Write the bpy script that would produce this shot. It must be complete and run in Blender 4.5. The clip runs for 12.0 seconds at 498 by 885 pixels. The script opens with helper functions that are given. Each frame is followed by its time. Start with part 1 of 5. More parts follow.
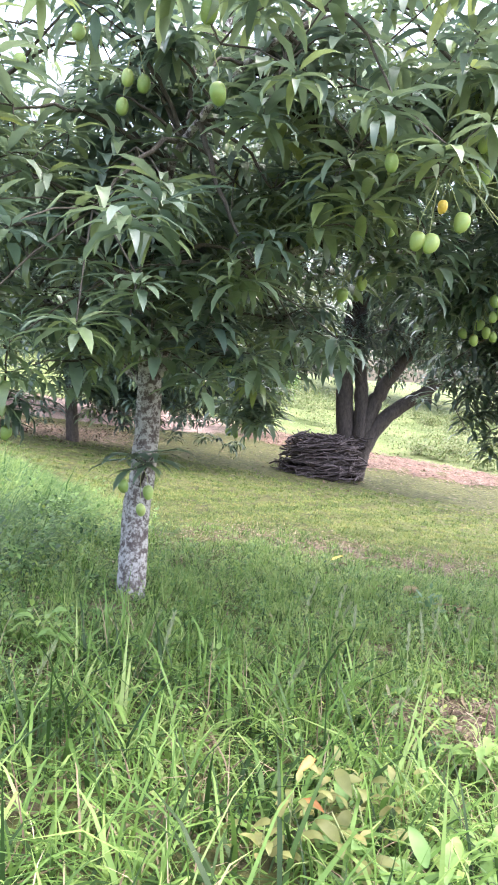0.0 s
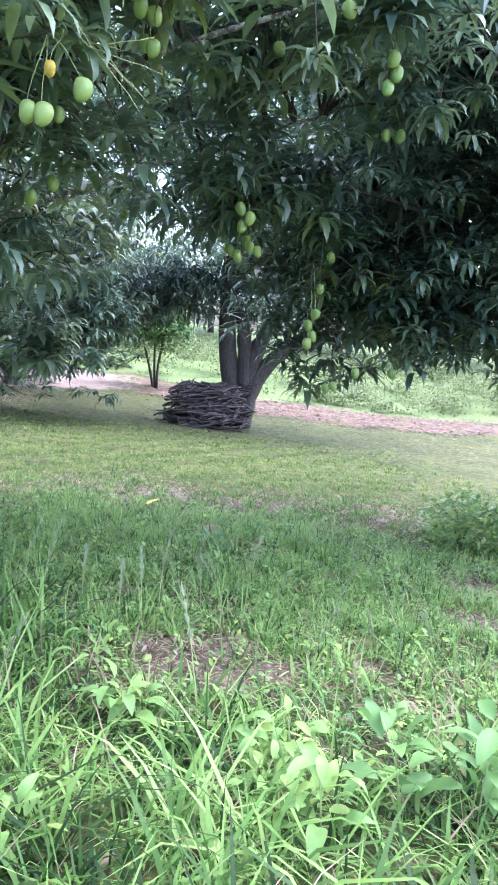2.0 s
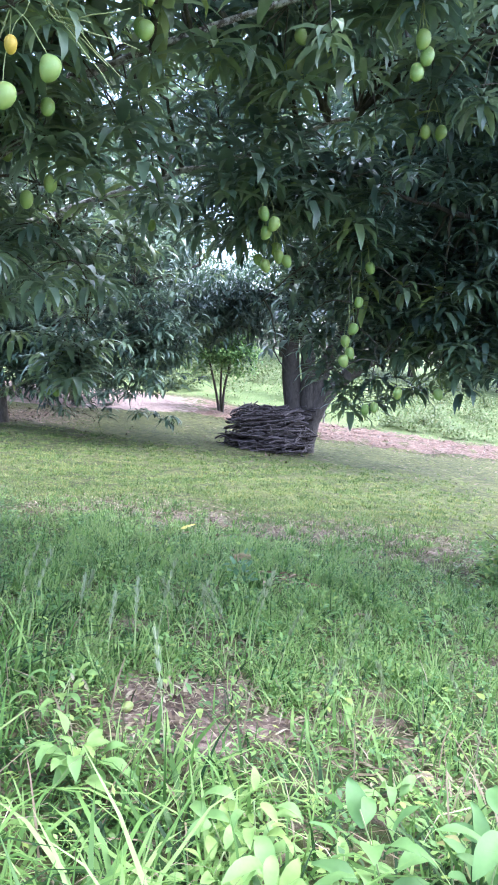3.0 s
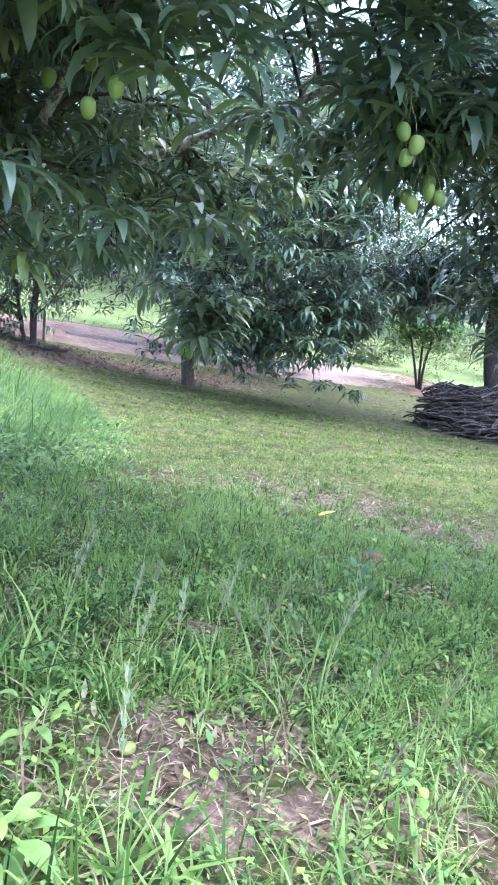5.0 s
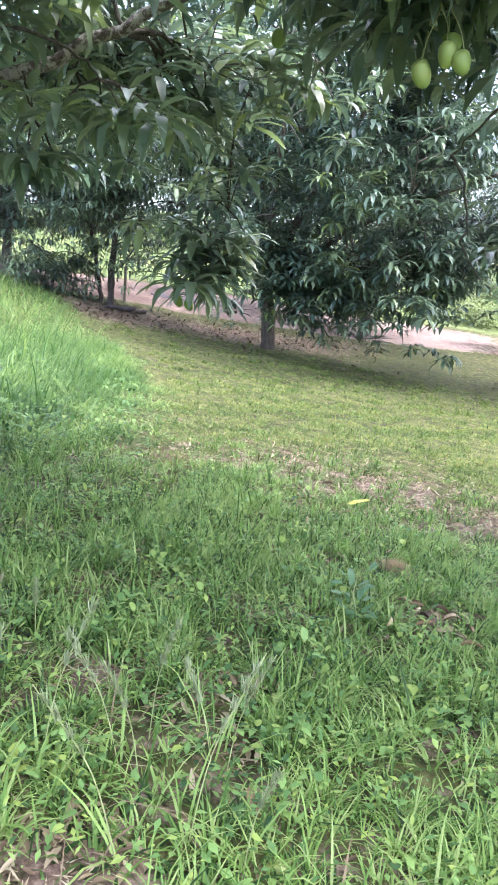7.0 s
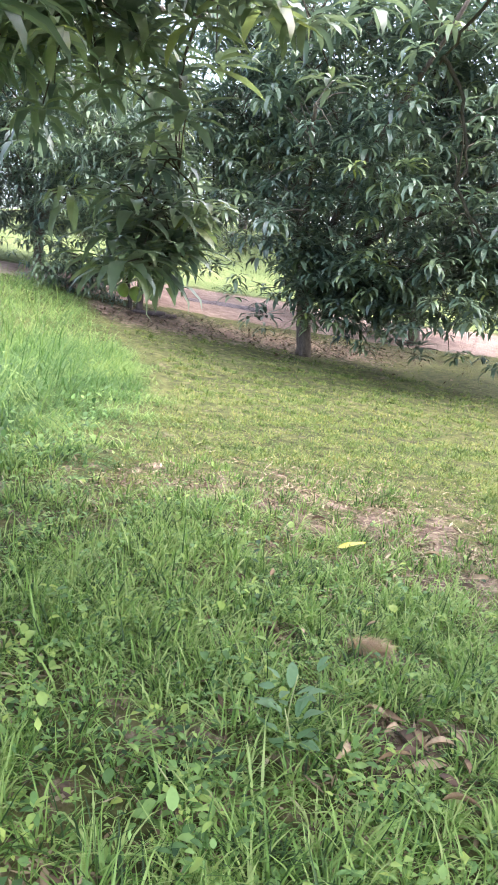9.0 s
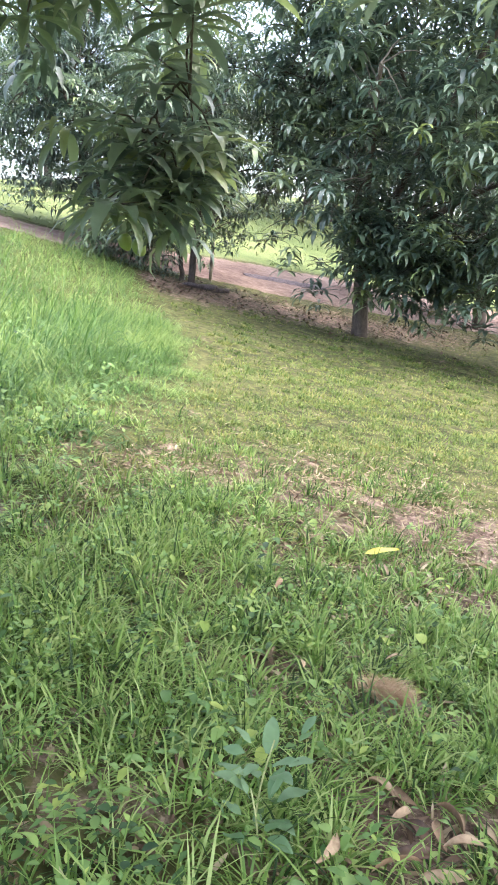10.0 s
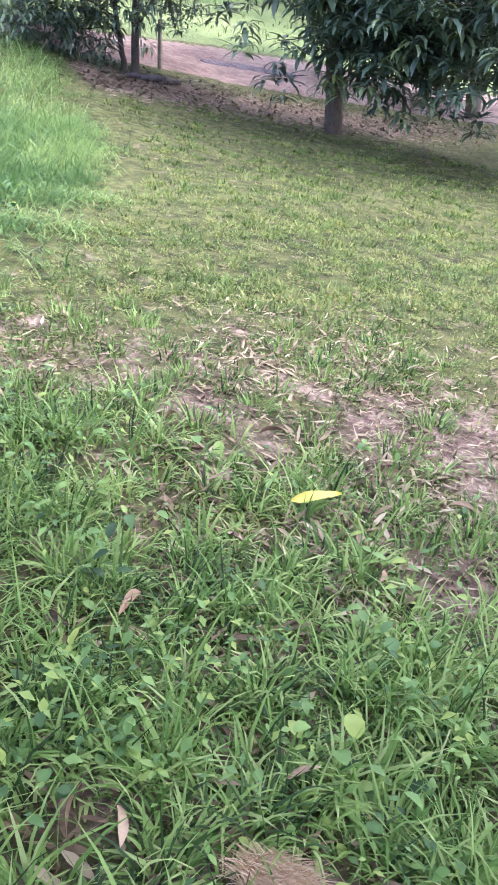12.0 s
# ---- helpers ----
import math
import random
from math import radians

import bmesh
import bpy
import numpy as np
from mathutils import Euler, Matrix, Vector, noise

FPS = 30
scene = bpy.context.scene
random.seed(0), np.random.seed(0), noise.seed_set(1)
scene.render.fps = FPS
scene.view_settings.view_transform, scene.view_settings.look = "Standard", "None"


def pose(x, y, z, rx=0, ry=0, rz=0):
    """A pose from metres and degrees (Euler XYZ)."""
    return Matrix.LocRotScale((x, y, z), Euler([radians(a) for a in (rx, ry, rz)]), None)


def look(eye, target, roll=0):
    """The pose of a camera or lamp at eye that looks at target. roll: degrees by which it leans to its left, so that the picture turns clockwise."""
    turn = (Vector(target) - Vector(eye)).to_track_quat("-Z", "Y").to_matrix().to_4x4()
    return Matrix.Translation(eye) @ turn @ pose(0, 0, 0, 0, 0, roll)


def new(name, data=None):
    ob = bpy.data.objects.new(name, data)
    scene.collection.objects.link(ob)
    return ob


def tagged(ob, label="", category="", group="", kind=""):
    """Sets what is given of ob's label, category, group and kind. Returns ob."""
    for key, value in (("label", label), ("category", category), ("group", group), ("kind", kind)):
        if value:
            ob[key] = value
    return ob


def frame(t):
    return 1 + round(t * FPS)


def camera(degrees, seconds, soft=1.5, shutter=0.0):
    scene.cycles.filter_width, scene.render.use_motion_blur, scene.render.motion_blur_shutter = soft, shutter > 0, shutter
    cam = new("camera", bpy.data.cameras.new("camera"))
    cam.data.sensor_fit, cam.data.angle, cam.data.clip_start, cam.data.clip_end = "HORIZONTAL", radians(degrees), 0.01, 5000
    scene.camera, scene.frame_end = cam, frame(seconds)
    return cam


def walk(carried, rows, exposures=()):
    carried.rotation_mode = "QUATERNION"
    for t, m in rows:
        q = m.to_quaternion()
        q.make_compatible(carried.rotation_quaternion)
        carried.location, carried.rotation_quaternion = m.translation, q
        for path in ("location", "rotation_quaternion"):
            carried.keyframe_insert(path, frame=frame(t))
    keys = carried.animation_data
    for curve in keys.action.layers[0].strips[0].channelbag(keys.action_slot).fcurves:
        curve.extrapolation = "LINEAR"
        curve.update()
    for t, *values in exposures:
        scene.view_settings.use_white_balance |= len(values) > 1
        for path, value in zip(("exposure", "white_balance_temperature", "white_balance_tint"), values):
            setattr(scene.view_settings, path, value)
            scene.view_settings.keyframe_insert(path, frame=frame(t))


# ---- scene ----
cam = camera(35.6, 12.0, soft=1.8)
METRES, EYE, TILT, LEAN, TURN = 8.0, 1.5, -5.5, -2.5, 0.0
ROWS = [
    (0.0, 0.0, 0.0, 0.0, 0.0, 0.0, -0.0),
    (0.5, 0.0441, 0.0147, -0.006, -0.36, -0.96, 1.31),
    (1.0, 0.095, 0.0203, -0.0125, -2.86, -1.98, 3.63),
    (1.5, 0.1345, 0.0384, -0.0226, -7.71, -2.67, 3.7),
    (2.0, 0.1642, 0.0496, -0.0297, -5.14, -3.31, 2.81),
    (2.5, 0.189, 0.0659, -0.0333, -2.4, -1.92, 2.28),
    (3.0, 0.2104, 0.1014, -0.0355, 0.39, -1.25, 2.14),
    (5.0, 0.2678, 0.2217, -0.0368, 15.66, -3.09, -1.68),
    (5.5, 0.2849, 0.2639, -0.0392, 19.68, -3.21, -2.83),
    (6.0, 0.2994, 0.3033, -0.0348, 21.78, -3.42, -3.33),
    (6.5, 0.3064, 0.3546, -0.0365, 22.07, -4.3, -2.63),
    (7.0, 0.3122, 0.3941, -0.0373, 24.09, -5.86, -2.24),
    (7.5, 0.3191, 0.4338, -0.0342, 25.61, -6.32, -2.07),
    (9.5, 0.3064, 0.5975, -0.0412, 30.08, -5.35, -3.1),
    (10.0, 0.2979, 0.6395, -0.0421, 32.97, -7.09, -4.36),
    (10.5, 0.2923, 0.6834, -0.0343, 35.94, -10.88, -6.07),
    (11.0, 0.2701, 0.7315, -0.0326, 30.72, -12.76, -3.63),
    (11.5, 0.2465, 0.7725, -0.0287, 33.79, -15.72, -3.88),
    (12.0, 0.2433, 0.8172, -0.029, 31.54, -20.92, -2.35),
]
walk(cam, [(t, pose(0, 0, EYE, TILT, LEAN, TURN) @ pose(METRES * x, METRES * y, METRES * z, 90 + pitch, roll, yaw)) for t, x, y, z, yaw, pitch, roll in ROWS],
     exposures=[(0.0, 2.78, 6300, 18), (0.6, 2.82, 5600, 19), (1.5, 2.66, 5300, 16), (3.0, 2.69, 5250, 15), (5.5, 2.77, 5300, 14), (6.5, 2.78, 5850, 14), (7.6, 2.82, 5900, 15), (9.5, 2.8, 6400, 15), (10.3, 2.76, 6350, 16), (11.0, 2.73, 6000, 19), (12.0, 2.66, 5600, 23)])

# ---- light: a bright overcast sky with a weak, wide sun ----
SUN_ELEVATION, SUN_TURN = 65.0, 60.0
world = bpy.data.worlds.new("sky")
scene.world = world
world.use_nodes = True
wn, wl = world.node_tree.nodes, world.node_tree.links
sky = wn.new("ShaderNodeTexSky")
sky.sky_type, sky.sun_disc = "NISHITA", False
sky.sun_elevation, sky.sun_rotation = radians(SUN_ELEVATION), radians(SUN_TURN)
sky.air_density, sky.dust_density = 1.0, 4.0
cloud = wn.new("ShaderNodeHueSaturation")
cloud.inputs["Saturation"].default_value = 0.8
cloud.inputs["Value"].default_value = 1.0
wl.new(sky.outputs[0], cloud.inputs["Color"])
wl.new(cloud.outputs[0], wn["Background"].inputs["Color"])
wn["Background"].inputs["Strength"].default_value = 0.15
sun = new("sun", bpy.data.lights.new("sun", "SUN"))
sun.data.energy, sun.data.angle, sun.data.color = 1.3, radians(130), (1.0, 0.96, 0.9)
sa, se = radians(SUN_TURN), radians(SUN_ELEVATION)
sun.matrix_world = look((0, 0, 0), (-math.sin(sa) * math.cos(se), -math.cos(sa) * math.cos(se), -math.sin(se)))


# ---- materials ----
def nodes_of(name):
    mat = bpy.data.materials.new(name)
    mat.use_nodes = True
    return mat, mat.node_tree.nodes, mat.node_tree.links, mat.node_tree.nodes["Principled BSDF"]


def ramp(n, stops, mode="LINEAR"):
    r = n.new("ShaderNodeValToRGB")
    r.color_ramp.interpolation = mode
    while len(r.color_ramp.elements) < len(stops):
        r.color_ramp.elements.new(0.5)
    for e, (p, c) in zip(r.color_ramp.elements, stops):
        e.position, e.color = p, (*c, 1)
    return r


def noise_tex(n, l, scale, detail=4.0, rough=0.6, coord=None):
    t = n.new("ShaderNodeTexNoise")
    t.inputs["Scale"].default_value, t.inputs["Detail"].default_value, t.inputs["Roughness"].default_value = scale, detail, rough
    if coord is not None:
        l.new(coord, t.inputs["Vector"])
    return t


def mixed(n, l, fac, a, b, blend="MIX"):
    m = n.new("ShaderNodeMix")
    m.data_type, m.blend_type = "RGBA", blend
    for idx, v in ((0, fac), (6, a), (7, b)):
        if hasattr(v, "is_linked"):
            l.new(v, m.inputs[idx])
        else:
            m.inputs[idx].default_value = v if idx == 0 else (*v, 1)
    return m.outputs[2]


def math_node(n, l, op, a, b=0.0):
    m = n.new("ShaderNodeMath")
    m.operation = op
    for i, v in enumerate((a, b)):
        if hasattr(v, "is_linked"):
            l.new(v, m.inputs[i])
        else:
            m.inputs[i].default_value = v
    return m.outputs[0]


def bump(n, l, height, strength, distance, bsdf):
    b = n.new("ShaderNodeBump")
    b.inputs["Strength"].default_value, b.inputs["Distance"].default_value = strength, distance
    l.new(height, b.inputs["Height"])
    l.new(b.outputs[0], bsdf.inputs["Normal"])


def leaf_material(name, stops, rough=0.42, translucent=0.3, spread=0.35, spec=0.5, vein=0.0):
    """Foliage: the tone of each leaf runs along the stops, with a shift of its own for every leaf."""
    mat, n, l, b = nodes_of(name)
    tone = n.new("ShaderNodeAttribute")
    tone.attribute_name = "tone"
    geo = n.new("ShaderNodeNewGeometry")
    shift = math_node(n, l, "MULTIPLY_ADD", geo.outputs["Random Per Island"], spread)
    shift.node.inputs[2].default_value = -0.5 * spread
    value = math_node(n, l, "ADD", tone.outputs["Fac"], shift)
    r = ramp(n, stops)
    l.new(value, r.inputs[0])
    tc = n.new("ShaderNodeTexCoord")
    fine = noise_tex(n, l, 35.0, 3.0, 0.6, tc.outputs["Object"])
    col = mixed(n, l, math_node(n, l, "MULTIPLY", fine.outputs["Fac"], 0.5), r.outputs[0], (0.02, 0.03, 0.008), "MIX")
    col = mixed(n, l, 0.75, r.outputs[0], col)
    l.new(col, b.inputs["Base Color"])
    b.inputs["Roughness"].default_value = rough
    b.inputs["Specular IOR Level"].default_value = spec
    t = n.new("ShaderNodeBsdfTranslucent")
    glow = n.new("ShaderNodeHueSaturation")
    glow.inputs["Saturation"].default_value, glow.inputs["Value"].default_value = 1.0, 1.3
    l.new(col, glow.inputs["Color"])
    l.new(glow.outputs[0], t.inputs["Color"])
    mx = n.new("ShaderNodeMixShader")
    mx.inputs[0].default_value = translucent
    l.new(b.outputs[0], mx.inputs[1])
    l.new(t.outputs[0], mx.inputs[2])
    l.new(mx.outputs[0], n["Material Output"].inputs["Surface"])
    return mat


def bark_material(name, dark, light, patch=None, amount=0.5, grain=18.0):
    mat, n, l, b = nodes_of(name)
    tc = n.new("ShaderNodeTexCoord")
    mp = n.new("ShaderNodeMapping")
    mp.inputs["Scale"].default_value = (1, 1, 0.35)
    l.new(tc.outputs["Object"], mp.inputs["Vector"])
    fine = noise_tex(n, l, grain, 8.0, 0.7, mp.outputs[0])
    wide = noise_tex(n, l, 2.5, 4.0, 0.6, tc.outputs["Object"])
    r = ramp(n, [(0.3, dark), (0.72, light)])
    l.new(fine.outputs["Fac"], r.inputs[0])
    col = mixed(n, l, math_node(n, l, "MULTIPLY", wide.outputs["Fac"], 0.6), r.outputs[0], dark)
    if patch:
        spots = noise_tex(n, l, 21.0, 8.0, 0.75, tc.outputs["Object"])
        m = ramp(n, [(1 - amount - 0.05, (0, 0, 0)), (1 - amount + 0.05, (1, 1, 1))])
        l.new(spots.outputs["Fac"], m.inputs[0])
        col = mixed(n, l, m.outputs[0], col, patch)
    l.new(col, b.inputs["Base Color"])
    b.inputs["Roughness"].default_value = 0.9
    b.inputs["Specular IOR Level"].default_value = 0.2
    bump(n, l, fine.outputs["Fac"], 0.7, 0.03, b)
    return mat


MAT_LEAF = leaf_material("mango_leaf", [(0.0, (0.037, 0.064, 0.061)), (0.3, (0.076, 0.13, 0.095)), (0.55, (0.17, 0.24, 0.153)), (0.8, (0.24, 0.315, 0.13)), (1.0, (0.36, 0.42, 0.09))], 0.42, 0.28, 0.3, 1.0)
MAT_GRASS = leaf_material("grass_blade", [(0.0, (0.024, 0.058, 0.014)), (0.35, (0.138, 0.255, 0.056)), (0.7, (0.265, 0.405, 0.105)), (1.0, (0.39, 0.49, 0.18))], 0.5, 0.34, 0.75, 0.3)
MAT_WEED = leaf_material("weed_leaf", [(0.0, (0.03, 0.075, 0.028)), (0.4, (0.145, 0.27, 0.085)), (0.75, (0.27, 0.42, 0.125)), (1.0, (0.38, 0.48, 0.12))], 0.5, 0.34, 0.65, 0.3)
MAT_LAWN = leaf_material("lawn_blade", [(0.0, (0.06, 0.1, 0.026)), (0.4, (0.15, 0.215, 0.055)), (0.75, (0.235, 0.27, 0.076)), (1.0, (0.33, 0.31, 0.12))], 0.6, 0.3, 0.65, 0.25)
MAT_SLOPE = leaf_material("slope_blade", [(0.0, (0.045, 0.12, 0.03)), (0.4, (0.125, 0.225, 0.058)), (0.7, (0.21, 0.32, 0.092)), (1.0, (0.33, 0.42, 0.15))], 0.5, 0.36, 0.7, 0.3)
MAT_STRAW = leaf_material("dry_straw", [(0.0, (0.14, 0.09, 0.06)), (0.4, (0.28, 0.21, 0.13)), (1.0, (0.52, 0.44, 0.3))], 0.7, 0.1, 0.7, 0.3)
MAT_FIELD = leaf_material("field_grass", [(0.0, (0.09, 0.13, 0.042)), (0.5, (0.135, 0.18, 0.06)), (1.0, (0.27, 0.28, 0.14))], 0.6, 0.3, 0.6, 0.3)
MAT_FAR = leaf_material("far_leaf", [(0.0, (0.06, 0.1, 0.065)), (0.5, (0.12, 0.18, 0.1)), (1.0, (0.22, 0.28, 0.14))], 0.5, 0.3, 0.4, 0.5)
MAT_BARK = bark_material("mango_bark", (0.04, 0.033, 0.03), (0.15, 0.125, 0.11))
MAT_LICHEN = bark_material("lichen_bark", (0.07, 0.055, 0.05), (0.24, 0.2, 0.185), (0.47, 0.445, 0.42), 0.5)
MAT_GREYBARK = bark_material("grey_bark", (0.075, 0.06, 0.052), (0.25, 0.205, 0.175))
MAT_TWIG = bark_material("twig_bark", (0.05, 0.045, 0.035), (0.16, 0.14, 0.11), grain=30.0)
MAT_STICK = bark_material("stick_bark", (0.035, 0.028, 0.03), (0.2, 0.165, 0.16), (0.3, 0.26, 0.26), 0.38, 26.0)


def fruit_material():
    mat, n, l, b = nodes_of("mango_skin")
    info = n.new("ShaderNodeObjectInfo")
    r = ramp(n, [(0.0, (0.23, 0.31, 0.09)), (0.5, (0.32, 0.4, 0.12)), (1.0, (0.4, 0.46, 0.15))])
    l.new(info.outputs["Random"], r.inputs[0])
    tc = n.new("ShaderNodeTexCoord")
    dots = noise_tex(n, l, 90.0, 2.0, 0.5, tc.outputs["Object"])
    wide = noise_tex(n, l, 14.0, 3.0, 0.6, tc.outputs["Object"])
    m = ramp(n, [(0.6, (0, 0, 0)), (0.75, (1, 1, 1))])
    l.new(dots.outputs["Fac"], m.inputs[0])
    col = mixed(n, l, math_node(n, l, "MULTIPLY", m.outputs[0], 0.35), r.outputs[0], (0.5, 0.55, 0.25))
    col = mixed(n, l, math_node(n, l, "MULTIPLY", wide.outputs["Fac"], 0.5), col, (0.16, 0.3, 0.05))
    l.new(col, b.inputs["Base Color"])
    b.inputs["Roughness"].default_value = 0.45
    b.inputs["Subsurface Weight"].default_value = 0.05
    return mat


def plain_material(name, dark, light, scale=20.0, rough=0.8, relief=0.4, depth=0.01):
    mat, n, l, b = nodes_of(name)
    tc = n.new("ShaderNodeTexCoord")
    a = noise_tex(n, l, scale, 6.0, 0.65, tc.outputs["Object"])
    c = noise_tex(n, l, scale * 0.15, 3.0, 0.6, tc.outputs["Object"])
    v = math_node(n, l, "ADD", math_node(n, l, "MULTIPLY", a.outputs["Fac"], 0.6), math_node(n, l, "MULTIPLY", c.outputs["Fac"], 0.4))
    r = ramp(n, [(0.35, dark), (0.65, light)])
    l.new(v, r.inputs[0])
    l.new(r.outputs[0], b.inputs["Base Color"])
    b.inputs["Roughness"].default_value = rough
    bump(n, l, a.outputs["Fac"], relief, depth, b)
    return mat


MAT_FRUIT = fruit_material()
MAT_RIPE = plain_material("ripening_skin", (0.5, 0.32, 0.05), (0.7, 0.5, 0.08), 30.0, 0.45, 0.1, 0.002)
MAT_STALK = plain_material("fruit_stalk", (0.2, 0.24, 0.1), (0.42, 0.44, 0.2), 40.0, 0.6, 0.2, 0.002)
MAT_DRY = plain_material("dry_leaf", (0.11, 0.062, 0.036), (0.38, 0.25, 0.145), 30.0, 0.65, 0.4, 0.004)
MAT_DARK_DRY = plain_material("dark_dry_leaf", (0.05, 0.03, 0.022), (0.17, 0.1, 0.065), 30.0, 0.65, 0.4, 0.004)
MAT_STALE = plain_material("stale_dry_leaf", (0.22, 0.15, 0.09), (0.5, 0.37, 0.24), 30.0, 0.7, 0.4, 0.004)
MAT_YELLOW = plain_material("yellow_leaf", (0.42, 0.35, 0.04), (0.62, 0.54, 0.08), 25.0, 0.5, 0.2, 0.002)
MAT_ORANGE = plain_material("orange_leaf", (0.3, 0.12, 0.035), (0.5, 0.24, 0.07), 25.0, 0.6, 0.3, 0.003)
MAT_WINDFALL = plain_material("windfall_skin", (0.13, 0.17, 0.045), (0.26, 0.3, 0.08), 30.0, 0.5, 0.2, 0.002)
MAT_FIBRE = leaf_material("stone_fibre", [(0.0, (0.24, 0.135, 0.07)), (0.5, (0.46, 0.3, 0.175)), (1.0, (0.68, 0.52, 0.36))], 0.7, 0.15, 0.6, 0.2)
MAT_HUSK = plain_material("seed_husk", (0.4, 0.25, 0.15), (0.66, 0.47, 0.32), 60.0, 0.9, 0.8, 0.01)
MAT_POST = plain_material("weathered_post", (0.2, 0.17, 0.14), (0.42, 0.36, 0.3), 20.0, 0.85, 0.5, 0.01)


def ground_material():
    """Red-brown soil under short turf, with a bare dirt track, a bank of leaf litter and bare spots."""
    mat, n, l, b = nodes_of("orchard_ground")
    tc = n.new("ShaderNodeTexCoord")
    co = tc.outputs["Object"]

    def attr(name):
        a = n.new("ShaderNodeAttribute")
        a.attribute_name = name
        return a.outputs["Fac"]
    fine, mid, wide = noise_tex(n, l, 24.0, 10.0, 0.75, co), noise_tex(n, l, 5.0, 8.0, 0.7, co), noise_tex(n, l, 0.45, 4.0, 0.6, co)
    soil = ramp(n, [(0.4, (0.045, 0.03, 0.024)), (0.5, (0.14, 0.096, 0.075)), (0.62, (0.35, 0.262, 0.21))])
    l.new(math_node(n, l, "ADD", math_node(n, l, "MULTIPLY", fine.outputs["Fac"], 0.5), math_node(n, l, "MULTIPLY", mid.outputs["Fac"], 0.5)), soil.inputs[0])
    turf = ramp(n, [(0.4, (0.026, 0.028, 0.011)), (0.5, (0.07, 0.076, 0.027)), (0.6, (0.128, 0.128, 0.048))])
    tuft = noise_tex(n, l, 8.0, 3.0, 0.55, co)
    l.new(math_node(n, l, "ADD", math_node(n, l, "MULTIPLY", fine.outputs["Fac"], 0.3), math_node(n, l, "ADD", math_node(n, l, "MULTIPLY", tuft.outputs["Fac"], 0.5), math_node(n, l, "MULTIPLY", wide.outputs["Fac"], 0.2))), turf.inputs[0])
    road = ramp(n, [(0.4, (0.12, 0.08, 0.068)), (0.5, (0.205, 0.145, 0.122)), (0.6, (0.29, 0.215, 0.188))])
    l.new(math_node(n, l, "ADD", math_node(n, l, "MULTIPLY", mid.outputs["Fac"], 0.5), math_node(n, l, "MULTIPLY", wide.outputs["Fac"], 0.5)), road.inputs[0])
    litter = ramp(n, [(0.38, (0.05, 0.03, 0.022)), (0.5, (0.135, 0.085, 0.065)), (0.62, (0.24, 0.168, 0.13))])
    l.new(math_node(n, l, "ADD", math_node(n, l, "MULTIPLY", fine.outputs["Fac"], 0.5), math_node(n, l, "MULTIPLY", mid.outputs["Fac"], 0.5)), litter.inputs[0])
    field = ramp(n, [(0.34, (0.065, 0.095, 0.032)), (0.5, (0.12, 0.155, 0.055)), (0.66, (0.18, 0.2, 0.085))])
    l.new(math_node(n, l, "ADD", math_node(n, l, "MULTIPLY", mid.outputs["Fac"], 0.5), math_node(n, l, "MULTIPLY", wide.outputs["Fac"], 0.5)), field.inputs[0])
    patches = math_node(n, l, "ADD", attr("bare"), math_node(n, l, "MULTIPLY", math_node(n, l, "SUBTRACT", mid.outputs["Fac"], 0.5), 1.6))
    pm = ramp(n, [(0.35, (0, 0, 0)), (0.6, (1, 1, 1))])
    l.new(patches, pm.inputs[0])
    col = mixed(n, l, pm.outputs[0], turf.outputs[0], soil.outputs[0])
    for name, r in (("field", field), ("litter", litter), ("road", road)):
        edge = math_node(n, l, "ADD", attr(name), math_node(n, l, "MULTIPLY", math_node(n, l, "SUBTRACT", mid.outputs["Fac"], 0.5), 1.6))
        m = ramp(n, [(0.35, (0, 0, 0)), (0.6, (1, 1, 1))])
        l.new(edge, m.inputs[0])
        col = mixed(n, l, m.outputs[0], col, r.outputs[0])
    l.new(col, b.inputs["Base Color"])
    b.inputs["Roughness"].default_value = 0.95
    b.inputs["Specular IOR Level"].default_value = 0.15
    bump(n, l, math_node(n, l, "ADD", fine.outputs["Fac"], mid.outputs["Fac"]), 0.6, 0.05, b)
    return mat


MAT_GROUND = ground_material()


# ---- building helpers ----
RNG = np.random.default_rng(7)


def mesh_of(name, verts, tris, tone=None, smooth=True):
    me = bpy.data.meshes.new(name)
    v, t = np.asarray(verts, dtype=np.float32), np.asarray(tris, dtype=np.int32)
    me.vertices.add(len(v))
    me.vertices.foreach_set("co", v.ravel())
    me.loops.add(t.size)
    me.loops.foreach_set("vertex_index", t.ravel())
    me.polygons.add(len(t))
    me.polygons.foreach_set("loop_start", np.arange(0, t.size, 3, dtype=np.int32))
    me.polygons.foreach_set("use_smooth", np.full(len(t), smooth, dtype=bool))
    if tone is not None:
        me.attributes.new("tone", "FLOAT", "POINT").data.foreach_set("value", np.asarray(tone, dtype=np.float32))
    me.update(calc_edges=True)
    me.validate()
    return me


def part(name, me, material, parent=None, label="", m=None):
    """One mesh object, under a thing or a part where a parent is given."""
    ob = new(name, me)
    if material and not me.materials:
        me.materials.append(material)
    ob.parent = parent
    if m is not None:
        ob.matrix_local = m
    if label:
        ob["label"] = label
    return ob


def softplus(v, k=1.0):
    return k * np.logaddexp(0, np.asarray(v, dtype=float) / k)


